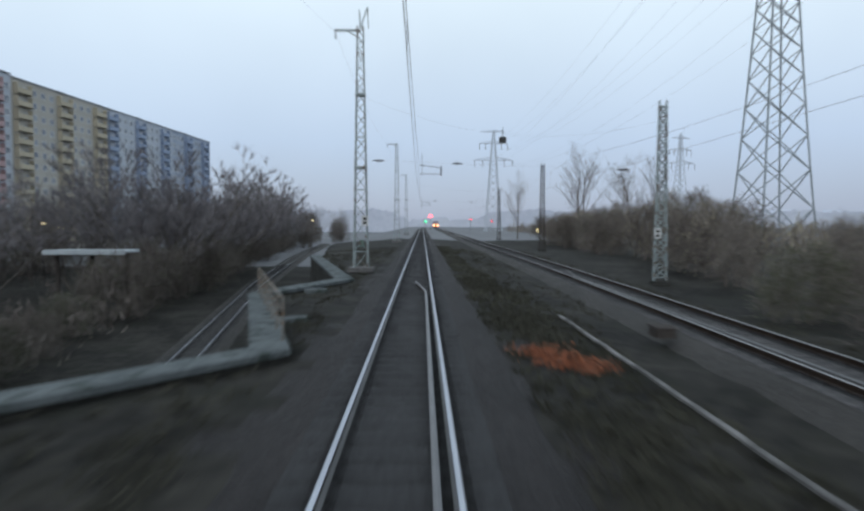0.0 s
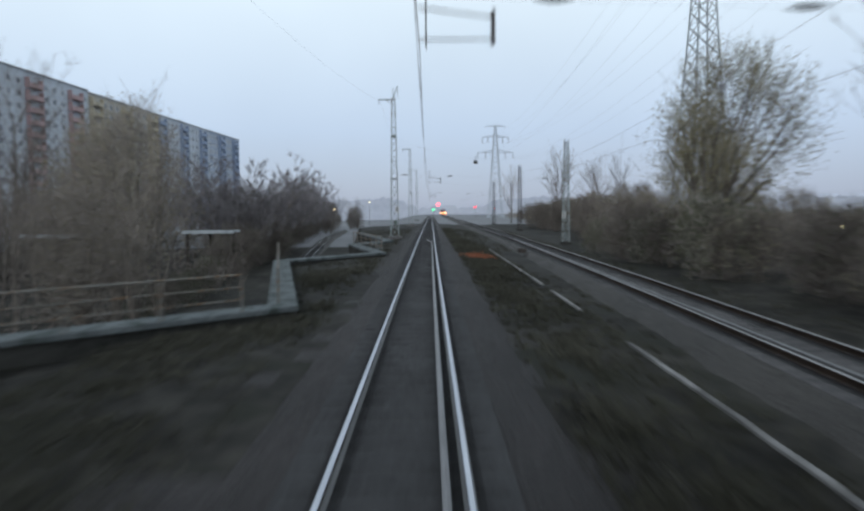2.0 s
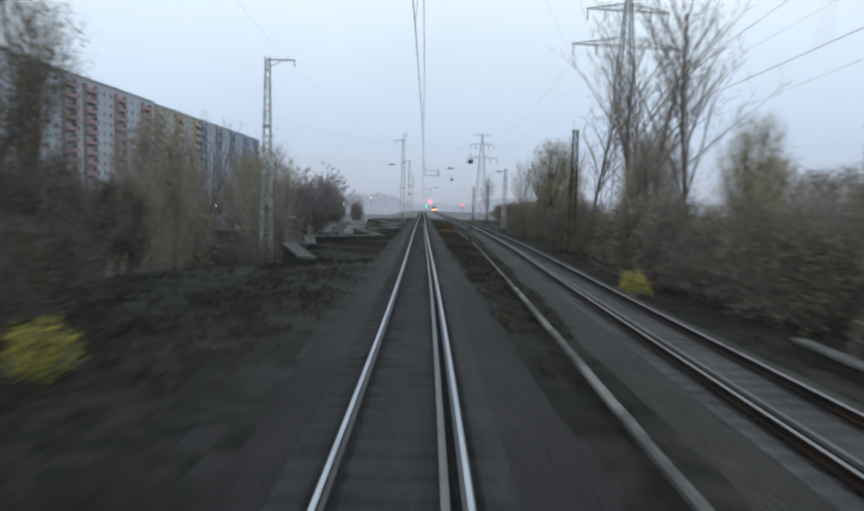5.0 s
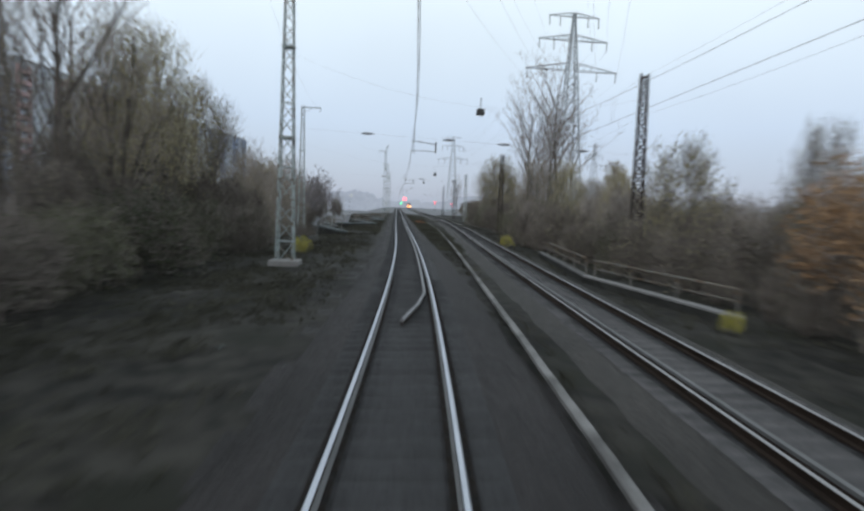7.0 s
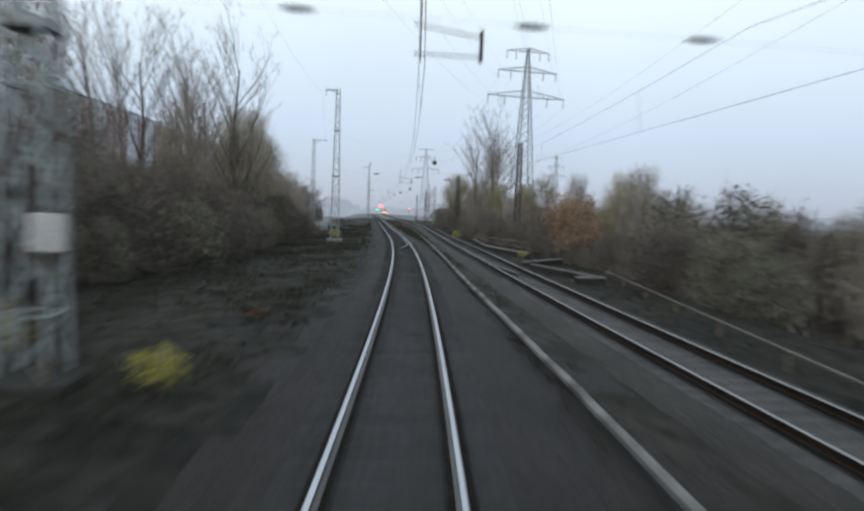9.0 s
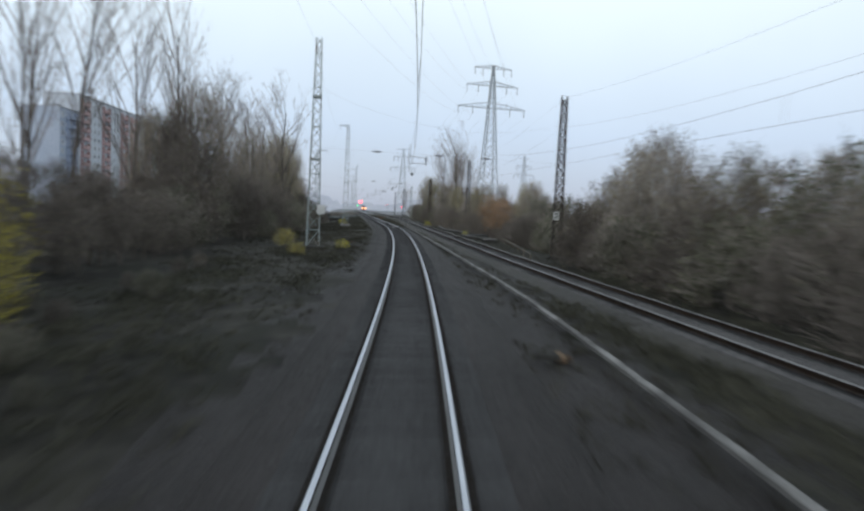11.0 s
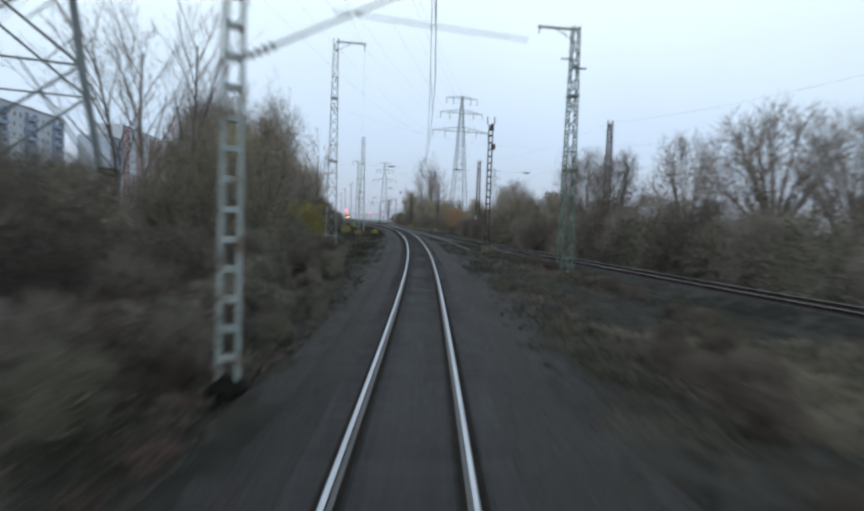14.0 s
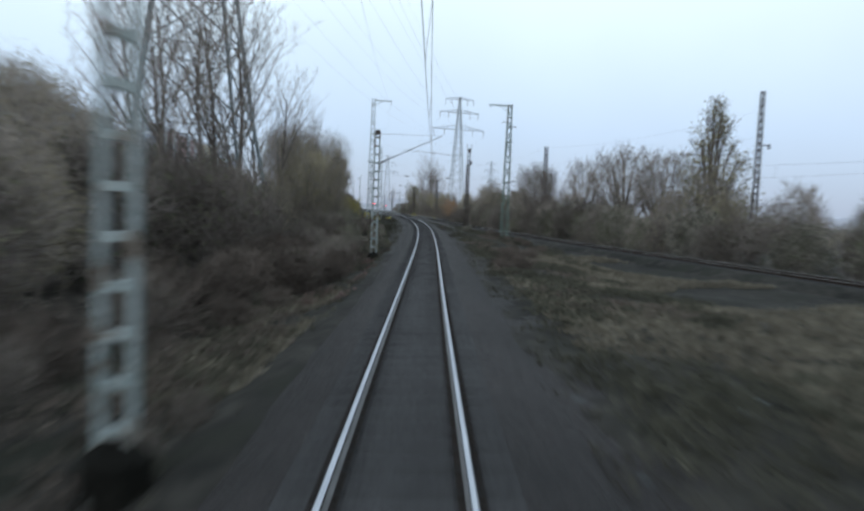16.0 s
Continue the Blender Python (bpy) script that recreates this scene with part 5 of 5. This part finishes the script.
belt(["shrub", "shrub"], 12.9, -106, 12.9, -92, 5, 0.5, 1.2, 1.9)
belt(["shrub", "green", "shrub"], 13.4, -91, 13.2, -66, 8, 0.9, 2.6, 3.6)
put("crown", 15.2, -58, 8.6, 0, 0.6)
put("crown", 17.4, -66, 8.0, 0, 0.6)
put("crown", 14.6, -46, 9.6, 2, 0.6)
belt(["thicket"], 17.5, -96, 17.5, -60, 9, 1.2, 5.4, 6.8)
belt(["thicket", "dense"], 22, -128, 21, -56, 13, 1.6, 6.2, 8.2)
belt(["brown", "green", "shrub"], 8.6, -182, 9.2, -141, 15, 0.6, 2.6, 4.2)
belt(["thicket", "dense"], 13.5, -184, 14.5, -130, 12, 1.6, 5.0, 7.0)
belt(["brown", "green", "thicket"], 10.2, -212, 9.2, -182, 11, 0.8, 3.6, 5.0)
belt(["brown", "shrub", "green"], 14.0, -250, 10.6, -212, 13, 0.9, 3.2, 4.8)
belt(["thicket", "dense"], 20, -256, 15, -184, 14, 1.8, 5.0, 6.8)
belt(["bramble"], -8.6, -234, -3.2, -219, 16, 1.3, 0.4, 0.8)
belt(["bramble"], -0.5, -216, 1.0, -188, 10, 0.6, 0.4, 0.8)
put("green", 0.6, -181.0, 0.9, 0)
put("green", -0.3, -182.4, 0.7, 2)

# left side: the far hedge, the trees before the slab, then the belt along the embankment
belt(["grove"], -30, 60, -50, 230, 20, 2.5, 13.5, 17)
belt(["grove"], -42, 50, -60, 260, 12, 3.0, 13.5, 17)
belt(["brown"], -26, 40, -44, 190, 16, 2.0, 5.5, 7.5)
belt(["bare", "sapling"], -44, 170, -38, 330, 14, 5, 9, 14)
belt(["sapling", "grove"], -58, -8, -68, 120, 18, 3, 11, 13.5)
put("crown", -22.5, 9, 16.8, 1, 0.85)
put("crown", -27, 15, 17.2, 2, 0.85)
put("crown", -20.5, -2, 10.5, 1)
put("bare", -27, 16, 16, 1)
put("bare", -31, 8, 17, 2)
belt(["brown", "green"], -21, 6, -27, 42, 7, 1.5, 2.0, 3.4)
belt(["bare"], -34, -20, -42, 40, 4, 2, 12, 15)
belt(["bare"], -50, -10, -62, 150, 9, 4, 12, 15)
put("dense", -17.5, -44, 14.5, 0, 0.62)
put("dense", -19.0, -36, 12.5, 2, 0.62)
put("bare", -24.5, -17, 13.0, 2, 0.7)
put("sapling", -12.8, -43.5, 5.5, 0, 0.8)
put("sapling", -15.2, -40, 6.2, 1, 0.8)
put("brown", -11.0, -43.6, 5.9, 0, 0.6)
put("brown", -12.6, -38.2, 5.8, 1, 0.6)
put("crown", -18.2, -72, 15.6, 0, 0.8)
put("crown", -18.6, -59, 15.2, 2, 0.72)
put("bare", -21.4, -81.5, 17.5, 0, 0.95)
put("bare", -22.5, -76, 17, 1)
put("bare", -25, -86, 17.5, 2)
put("crown", -24, -66, 14, 1, 0.8)
put("crown", -20.4, -88, 13.6, 1, 0.65)
put("bare", -15.6, -88.8, 17.2, 2, 1.0)
put("crown", -16.6, -80, 13.8, 2, 0.72)
put("dense", -19.6, -67, 13.0, 1, 0.62)
belt(["brown", "green", "brown"], -13.6, -126, -11.6, -64, 19, 0.9, 2.2, 4.0)
belt(["sapling"], -16.5, -112, -14.8, -54, 15, 1.2, 4.8, 6.5)
belt(["sapling", "dense"], -21, -116, -20, -56, 11, 1.6, 6.0, 8.0)
put("dense", -15.0, -110, 6.6, 1, 0.9)
put("crown", -21.5, -116, 15.0, 1, 0.75)
put("dense", -25, -119, 12.5, 0, 0.7)
put("dense", -19.5, -112.5, 9.0, 2, 0.8)
put("bare", -20.6, -108, 15.0, 1, 0.7)
put("bare", -17.4, -96, 14.0, 0, 0.55)
put("bare", -21.4, -99, 16.0, 1, 0.6)
put("bare", -20.8, -125, 18.5, 2, 0.66)
put("bare", -22.0, -120, 15.5, 1, 0.66)
put("bare", -22.8, -132, 16, 0, 0.66)
put("bare", -24.0, -140, 17.5, 1, 0.66)
put("bare", -26.0, -142, 17.0, 2, 0.66)
put("bare", -28.5, -136, 15.0, 0, 0.66)
put("sapling", -18.5, -135, 10.6, 0, 0.6)
put("sapling", -19.6, -131, 9.4, 1, 0.6)
belt(["sapling", "shrub"], -15.4, -128, -14.2, -112, 5, 0.8, 4.6, 6.0)
belt(["shrub", "green", "sapling"], -18.6, -158, -17.0, -128, 9, 1.2, 3.4, 5.0)
belt(["sapling"], -24, -160, -21.5, -126, 8, 1.5, 4.5, 6.0)
put("goldbig", -15.2, -169.6, 4.0, 0, 0.9)
put("goldbig", -16.4, -167.5, 4.5, 0, 0.9)
put("goldbig", -15.6, -167.6, 2.6, 0, 1.1)
put("dense", -20.6, -164, 9.2, 0, 0.8)
put("crown", -24.0, -172, 14.5, 1, 0.85)
put("dense", -26.5, -168, 14.0, 0, 0.72)
put("crown", -22.3, -176.4, 12.9, 2, 0.8)
put("crown", -18.7, -173.8, 13.2, 1, 0.72)
put("crown", -24, -160, 10.5, 1, 0.8)
belt(["brown", "green"], -18.6, -184, -17.0, -173, 6, 0.6, 1.6, 2.4)
put("dense", -21.8, -195, 8.8, 1, 0.95)
put("single", -18.0, -189, 9.6)
put("dense", -18.6, -193, 8.0, 1, 0.7)
put("crown", -20.5, -187, 9.8, 0, 0.75)
put("bare", -32, -175, 18, 1)
put("bare", -25.6, -178, 18, 2)
put("bare", -28.4, -180, 17, 0)
belt(["brown", "green", "brown"], -20.5, -214, -15.6, -182, 14, 0.8, 1.8, 3.4)
belt(["sapling", "shrub"], -25.5, -212, -22, -180, 7, 1.0, 3.2, 4.6)
for x, y, t in ((-29.2, -209, 20), (-26.8, -211.5, 18.5), (-31, -219, 18), (-28.4, -215, 18.5), (-34, -212, 18), (-31.6, -213, 17)):
    put("bare", x, y, t)
put("dense", -24.2, -206, 6.4, 2, 0.9)
put("dense", -27.5, -203, 6.6, 1, 0.9)
put("dense", -39, -222, 12.5, 0, 0.9)
put("dense", -41, -232, 13.0, 2, 0.9)
put("crown", -38, -241, 12.5, 1, 0.9)
put("dense", -32.5, -240, 10.2, 0, 0.8)
put("dense", -35.5, -226, 11.2, 2, 0.8)
put("brown", -26.2, -232, 6.2, 0)
put("brown", -29, -228, 7.2, 1)
put("brown", -24.0, -226, 4.6, 0)
belt(["brown", "dense", "brown"], -34, -262, -27.5, -222, 12, 1.4, 5.2, 7.2)
put("dense", -28.6, -205.5, 7.2, 0, 0.9)
put("dense", -31.2, -201, 8.8, 2, 0.8)
put("dense", -34.5, -209, 9.0, 1, 0.8)
put("dense", -39.5, -205, 12.2, 0, 0.85)
put("brown", -30.0, -214, 7.6, 0)
put("brown", -27.0, -217, 6.8, 2)
belt(["bramble", "brown"], -27, -262, -19.4, -216, 16, 0.8, 1.4, 2.4)
belt(["bramble"], -22.6, -250, -17.2, -220, 7, 0.6, 0.7, 1.2)
belt(["bramble", "bramble", "brown"], -21.8, -240, -18.6, -226, 9, 0.9, 1.2, 2.0)
belt(["bramble"], -20.0, -239, -17.8, -229, 6, 0.4, 0.7, 1.1)
belt(["green", "brown"], -16.6, -222, -13.2, -190, 16, 0.9, 0.5, 0.95)
belt(["green", "shrub"], -18.6, -220, -15.6, -196, 9, 0.8, 1.0, 1.8)
belt(["brown", "green", "bramble", "shrub"], -18.8, -226, -14.6, -184, 30, 1.5, 0.8, 1.7)
belt(["brown", "green"], -15.4, -214, -12.2, -184, 14, 0.7, 0.4, 0.8)
belt(["brown", "green", "shrub"], -15.0, -184, -13.0, -150, 12, 1.6, 0.4, 0.9)
belt(["green", "brown"], -12.8, -190, -11.8, -172, 16, 0.9, 0.4, 0.9)
belt(["green", "brown"], -14.6, -214, -12.6, -190, 16, 0.7, 0.4, 0.8)
belt(["brown", "green"], -23.0, -266, -21.6, -256, 7, 0.6, 0.4, 0.7)
put("goldbig", -10.6, -137, 1.3, 0, 1.3)
put("goldbig", -9.2, -144.5, 0.8, 0, 1.5)
belt(["sapling", "dense"], -40, -262, -34, -150, 12, 2, 6, 8)
put("gold", -6.9, -75.2, 1.1)
put("gold", -6.5, -139.4, 0.7, 0, 1.15)
for x, y, s in ((3.7, 4.4, 0.92), (4.15, 3.8, 0.7), (3.25, 5.0, 0.7), (-6.15, -131.5, 0.42)):
    plant("heap", x, y, s)
for x, y, s in ((-16.2, -226.2, 0.7), (-16.7, -225.4, 0.8), (-16.9, -224.4, 0.6), (-16.9, -227.2, 0.7), (-18.9, -239.8, 0.9), (-19.4, -241.4, 1.0), (-16.6, -222.6, 0.7), (-19.9, -243.2, 0.8)):
    plant("rust", x, y, s)
for key, ob in list(KINDS.items()):
    if key not in used:
        for o in (*ob.children_recursive, ob):
            bpy.data.objects.remove(o)

# far woods behind everything, haze painted into their pale blue colour
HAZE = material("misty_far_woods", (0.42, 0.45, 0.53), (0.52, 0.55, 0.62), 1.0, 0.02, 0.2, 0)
woods = Mesh()
n = 700
for i in range(n):
    x0, x1 = -900 + 1800 * i / n, -900 + 1800 * (i + 1) / n
    g0 = 7 + 9 * float(step(-5, -40, x0) if x0 < 0 else step(30, 90, x0))
    g1 = 7 + 9 * float(step(-5, -40, x1) if x1 < 0 else step(30, 90, x1))
    h0 = g0 + 3 * noise.noise((x0 * 0.03, 0, 0)) + 4 * noise.noise((x0 * 0.19, 3, 0))
    h1 = g1 + 3 * noise.noise((x1 * 0.03, 0, 0)) + 4 * noise.noise((x1 * 0.19, 3, 0))
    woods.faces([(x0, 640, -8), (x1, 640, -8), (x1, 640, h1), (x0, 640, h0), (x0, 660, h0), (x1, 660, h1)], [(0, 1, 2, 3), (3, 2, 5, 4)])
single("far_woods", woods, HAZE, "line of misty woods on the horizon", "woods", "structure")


def scrub(name, label, mat, count, zone, tall, seed, wide=(1.2, 2.4), blade=1.0, fans=46):
    """Countless far bushes: fans of twigs and leaves on the ground."""
    rg = random.Random(seed)
    m = Mesh()
    for _ in range(count):
        x, y = zone(rg)
        z, t, w = ground_z(x, y), tall * rg.uniform(0.5, 1.15), rg.uniform(*wide)
        for _ in range(fans):
            a, r = rg.uniform(0, 6.28), rg.uniform(0, w)
            u = rg.random() ** 0.7
            p = Vector((x + r * math.cos(a), y + r * math.sin(a), z + t * u * (1 - 0.35 * r / w) * 0.8))
            d = Vector((rg.gauss(0, 0.5), rg.gauss(0, 0.5), 1)).normalized() * rg.uniform(0.5, 1.1) * (0.5 + t * 0.12) * blade
            q = Vector((rg.gauss(0, 1), rg.gauss(0, 1), 0)).normalized() * rg.uniform(0.03, 0.12) * blade
            m.faces([tuple(p - q), tuple(p + q), tuple(p + d)], [(0, 1, 2)])
    tagged(single(name, m, mat, label, "bushes"), kind="stuff")


def right_far(rg):
    y = rg.uniform(-300, 260)
    return SIDE.at(y)[0] + 12 + 70 * rg.random() ** 1.6 + (14 if y > -5 else 0), y


def left_far(rg):
    y = rg.uniform(-300, 300)
    return min(MAIN.at(y)[0] - 22, LOWER.at(max(y, -30))[0] - 8 if y > -20 else 0) - 60 * rg.random() ** 1.5, y


scrub("scrub_brown", "mass of brown leafless scrub behind the tracks", TWIG, 1100, right_far, 4.6, 3)
scrub("scrub_olive", "mass of olive and brown autumn scrub", LEAF_B, 500, right_far, 5.2, 4)
scrub("scrub_dark", "mass of dark leafless scrub on the low ground", DARK_TWIG, 1000, left_far, 4.2, 5)



# low dead growth on the banks, in patches
def bank(side, y0, y1, near, far, seed):
    def zone(rg):
        x = y = 0.0
        for _ in range(60):
            y = rg.uniform(y0, y1)
            x = MAIN.at(y)[0] + side * rg.uniform(near, far)
            if abs(x - SIDE.at(y)[0]) > 2.3 and abs(x - DUCTLINE.at(max(y, -199))[0]) > 0.9 and noise.noise((x * 0.28, y * 0.16, seed)) > -0.05 and (y < -52 or x > np.interp(y, tooth_y, tooth_x) + 0.6):
                break
        return x, y
    return zone


scrub("low_weeds", "patches of low withered weeds on the bank", WEED, 900, bank(-1, -257, -150, 3.7, 10, 3), 0.42, 11, (0.3, 0.9), 0.34, 40)
scrub("low_weeds", "patches of low withered weeds on the bank", WEED, 1200, bank(1, -268, -150, 3.6, 12, 4), 0.36, 12, (0.3, 0.9), 0.34, 40)
scrub("low_brambles", "patches of low dark red-brown stems on the bank", REDTWIG, 300, bank(-1, -262, -218, 3.9, 9, 5), 0.5, 13, (0.3, 0.9), 0.34, 40)
scrub("low_brambles", "patches of low dark red-brown stems on the bank", REDTWIG, 160, bank(1, -250, -185, 3.8, 11, 6), 0.4, 14, (0.3, 0.9), 0.34, 40)
scrub("low_grass", "patches of matted olive grass on the bank", GRASS, 800, bank(-1, -150, -55, 3.4, 11, 7), 0.25, 15, (0.3, 0.9), 0.3, 40)
scrub("low_grass", "patches of matted olive grass between the tracks", GRASS, 500, bank(1, -60, 30, 2.7, 5.6, 8), 0.22, 16, (0.3, 0.8), 0.3, 40)
scrub("low_grass", "patches of matted olive grass on the bridge", GRASS, 500, bank(-1, -55, 10, 2.9, 8, 9), 0.16, 17, (0.3, 0.8), 0.28, 40)

# grass and weeds: countless, so one sheet of blades
def tufts(name, spots, label, mat, tall, blades):
    m = Mesh()
    for x, y, s in spots:
        z = ground_z(x, y) - 0.02
        for _ in range(blades):
            a = rng.uniform(0, 6.28)
            r = rng.uniform(0, 0.22) * s
            bx, by = x + r * math.cos(a), y + r * math.sin(a)
            t = tall * s * rng.uniform(0.5, 1.2)
            l = Vector((math.cos(a), math.sin(a), 0)) * t * rng.uniform(0.2, 0.8)
            w = Vector((-math.sin(a), math.cos(a), 0)) * 0.012 * (0.6 + s)
            b = Vector((bx, by, z))
            m.faces([tuple(b - w), tuple(b + w), tuple(b + l * 0.45 + Vector((0, 0, t * 0.75)) + w * 0.6), tuple(b + l + Vector((0, 0, t)))], [(0, 1, 2, 3)])
    return tagged(single(name, m, mat, label, "grass"), kind="stuff")


def clear_of_tracks(x, y, m=2.6, s=2.2):
    return abs(x - MAIN.at(y)[0]) > m and abs(x - SIDE.at(y)[0]) > s


spots = []
for _ in range(26000):
    y = rng.uniform(-275, 70)
    x = MAIN.at(y)[0] + rng.choice((-1, 1)) * rng.uniform(2.7, 13)
    if clear_of_tracks(x, y) and noise.noise((x * 0.22, y * 0.12, 0)) > -0.38 and (y < -52 or x > np.interp(y, tooth_y, tooth_x) + 0.2):
        spots.append((x, y, rng.uniform(0.4, 1.1)))
tufts("dry_grass", spots, "dry grass and dead weeds on the embankment", GRASS, 0.17, 8)
spots = []
for _ in range(5200):
    y = rng.uniform(-70, 80)
    x = MAIN.at(y)[0] + rng.uniform(2.4, 5.5)
    if noise.noise((x * 0.3, y * 0.08, 5)) > -0.3:
        spots.append((x, y, rng.uniform(0.4, 1.1)))
tufts("weeds", spots, "withered brown weeds between the tracks", WEED, 0.16, 9)

spots = []
for _ in range(15000):
    y = rng.uniform(-264, -218)
    if rng.random() < 0.35 and -256 < y < -241:
        x = MAIN.at(y)[0] - rng.uniform(3.4, 7.5)
    else:
        x = MAIN.at(y)[0] + 4.2 + 16 * rng.random()
    if clear_of_tracks(x, y, 3.0, 2.6) and noise.noise((x * 0.17, y * 0.11, 9)) > -0.06:
        spots.append((x, y, rng.uniform(0.5, 1.2)))
tufts("pale_grass", spots, "pale dry grass and dead weeds beside the track", PALE_GRASS, 0.24, 8)

# reddish rubble and fallen leaves along the foot of the ballast
rub = Mesh()
for _ in range(800):
    y = rng.uniform(-252, -219)
    x = MAIN.at(y)[0] - 3.5 + rng.gauss(0, 0.28)
    if noise.noise((x * 0.4, y * 0.25, 3)) < -0.05:
        continue
    s = rng.uniform(0.05, 0.13)
    rub.box((x, y, ground_z(x, y) + s * 0.3), (s * rng.uniform(0.8, 1.8), s, s * 0.7), Matrix.Rotation(rng.uniform(0, 3.1), 3, "Z") @ Matrix.Rotation(rng.uniform(-0.4, 0.4), 3, "X"))
tagged(single("rubble", rub, RUBBLE, "reddish rubble strewn along the foot of the ballast", "rubble"), kind="stuff")

# loose concrete slabs beside the bridge edge, and a heap of track debris
for x, y, a in ((-4.3, 17.6, 0.2), (-4.5, 8.6, -0.3), (-3.7, 9.4, 0.5)):
    t = thing("concrete_slab", (x, y, ground_z(x, y)), "grey concrete slab lying on the ground beside the bridge edge", "concrete slab", "loose slabs", turn=a)
    part("slab", Mesh().box((0, 0, 0.10), (1.0, 0.5, 0.18), bevel=0.03), CONCRETE, t)
debris = thing("debris_heap", (-1.5, -171.4, ground_z(-1.5, -171.4)), "small heap of dark scrap timber and stones beside the track", "debris")
for k in range(6):
    part("scrap_piece", Mesh().box((rng.uniform(-0.4, 0.4), rng.uniform(-0.25, 0.25), 0.06 + 0.05 * (k % 3)), (rng.uniform(0.25, 0.6), rng.uniform(0.1, 0.2), 0.12), Matrix.Rotation(rng.uniform(0, 3), 3, "Z"), bevel=0.02), (DARK_STEEL, TIMBER, WALL_DARK)[k % 3], debris)

box = thing("track_box", (7.15, 7.3, -0.42), "small dark steel box on the ballast beside a rail", "track equipment")
part("body", Mesh().box((0, 0, 0.10), (0.55, 0.75, 0.26), bevel=0.04), DARK_STEEL, box)
part("lid", Mesh().box((0, 0, 0.25), (0.60, 0.80, 0.05), bevel=0.01), DARK_STEEL, box)

# litter along the tracks
for x, y in ((-3.5, 9.6), (3.2, 9.0), (2.6, -6.2), (-4.6, -242.3), (-14.8, -258.4), (-15.3, -261.8), (-12.1, -259.2), (-4.0, -94.8), (3.6, -57.4), (-4.4, -104.0), (-8.5, -239.5), (-6.2, -228.0), (-7.9, -236.0), (-2.5, -246.0), (-11.2, -258.5), (-13.0, -256.0), (-9.9, -247.5)):
    t = thing("litter", (x, y, ground_z(x, y)), "crumpled scrap of pale paper lying on the ground", "litter", "litter")
    scrap = Mesh()
    for k in range(3):
        a = rng.uniform(0, 6.28)
        scrap.box((rng.uniform(-0.06, 0.06), rng.uniform(-0.06, 0.06), 0.04 + 0.02 * k), (0.085, 0.05, 0.010), Matrix.Rotation(a, 3, "Z") @ Matrix.Rotation(rng.uniform(-0.5, 0.5), 3, "X"))
    part("scrap", scrap, CONCRETE, t)

# ---- single sleepers, last ----
sleepers(main_track, MAIN, (-272, -92), -282, 200)
sleepers(side_track, SIDE, (-165, -75), -270, 120)
sleepers(lower_track, LOWER, (1000, 1001), -20, 120)
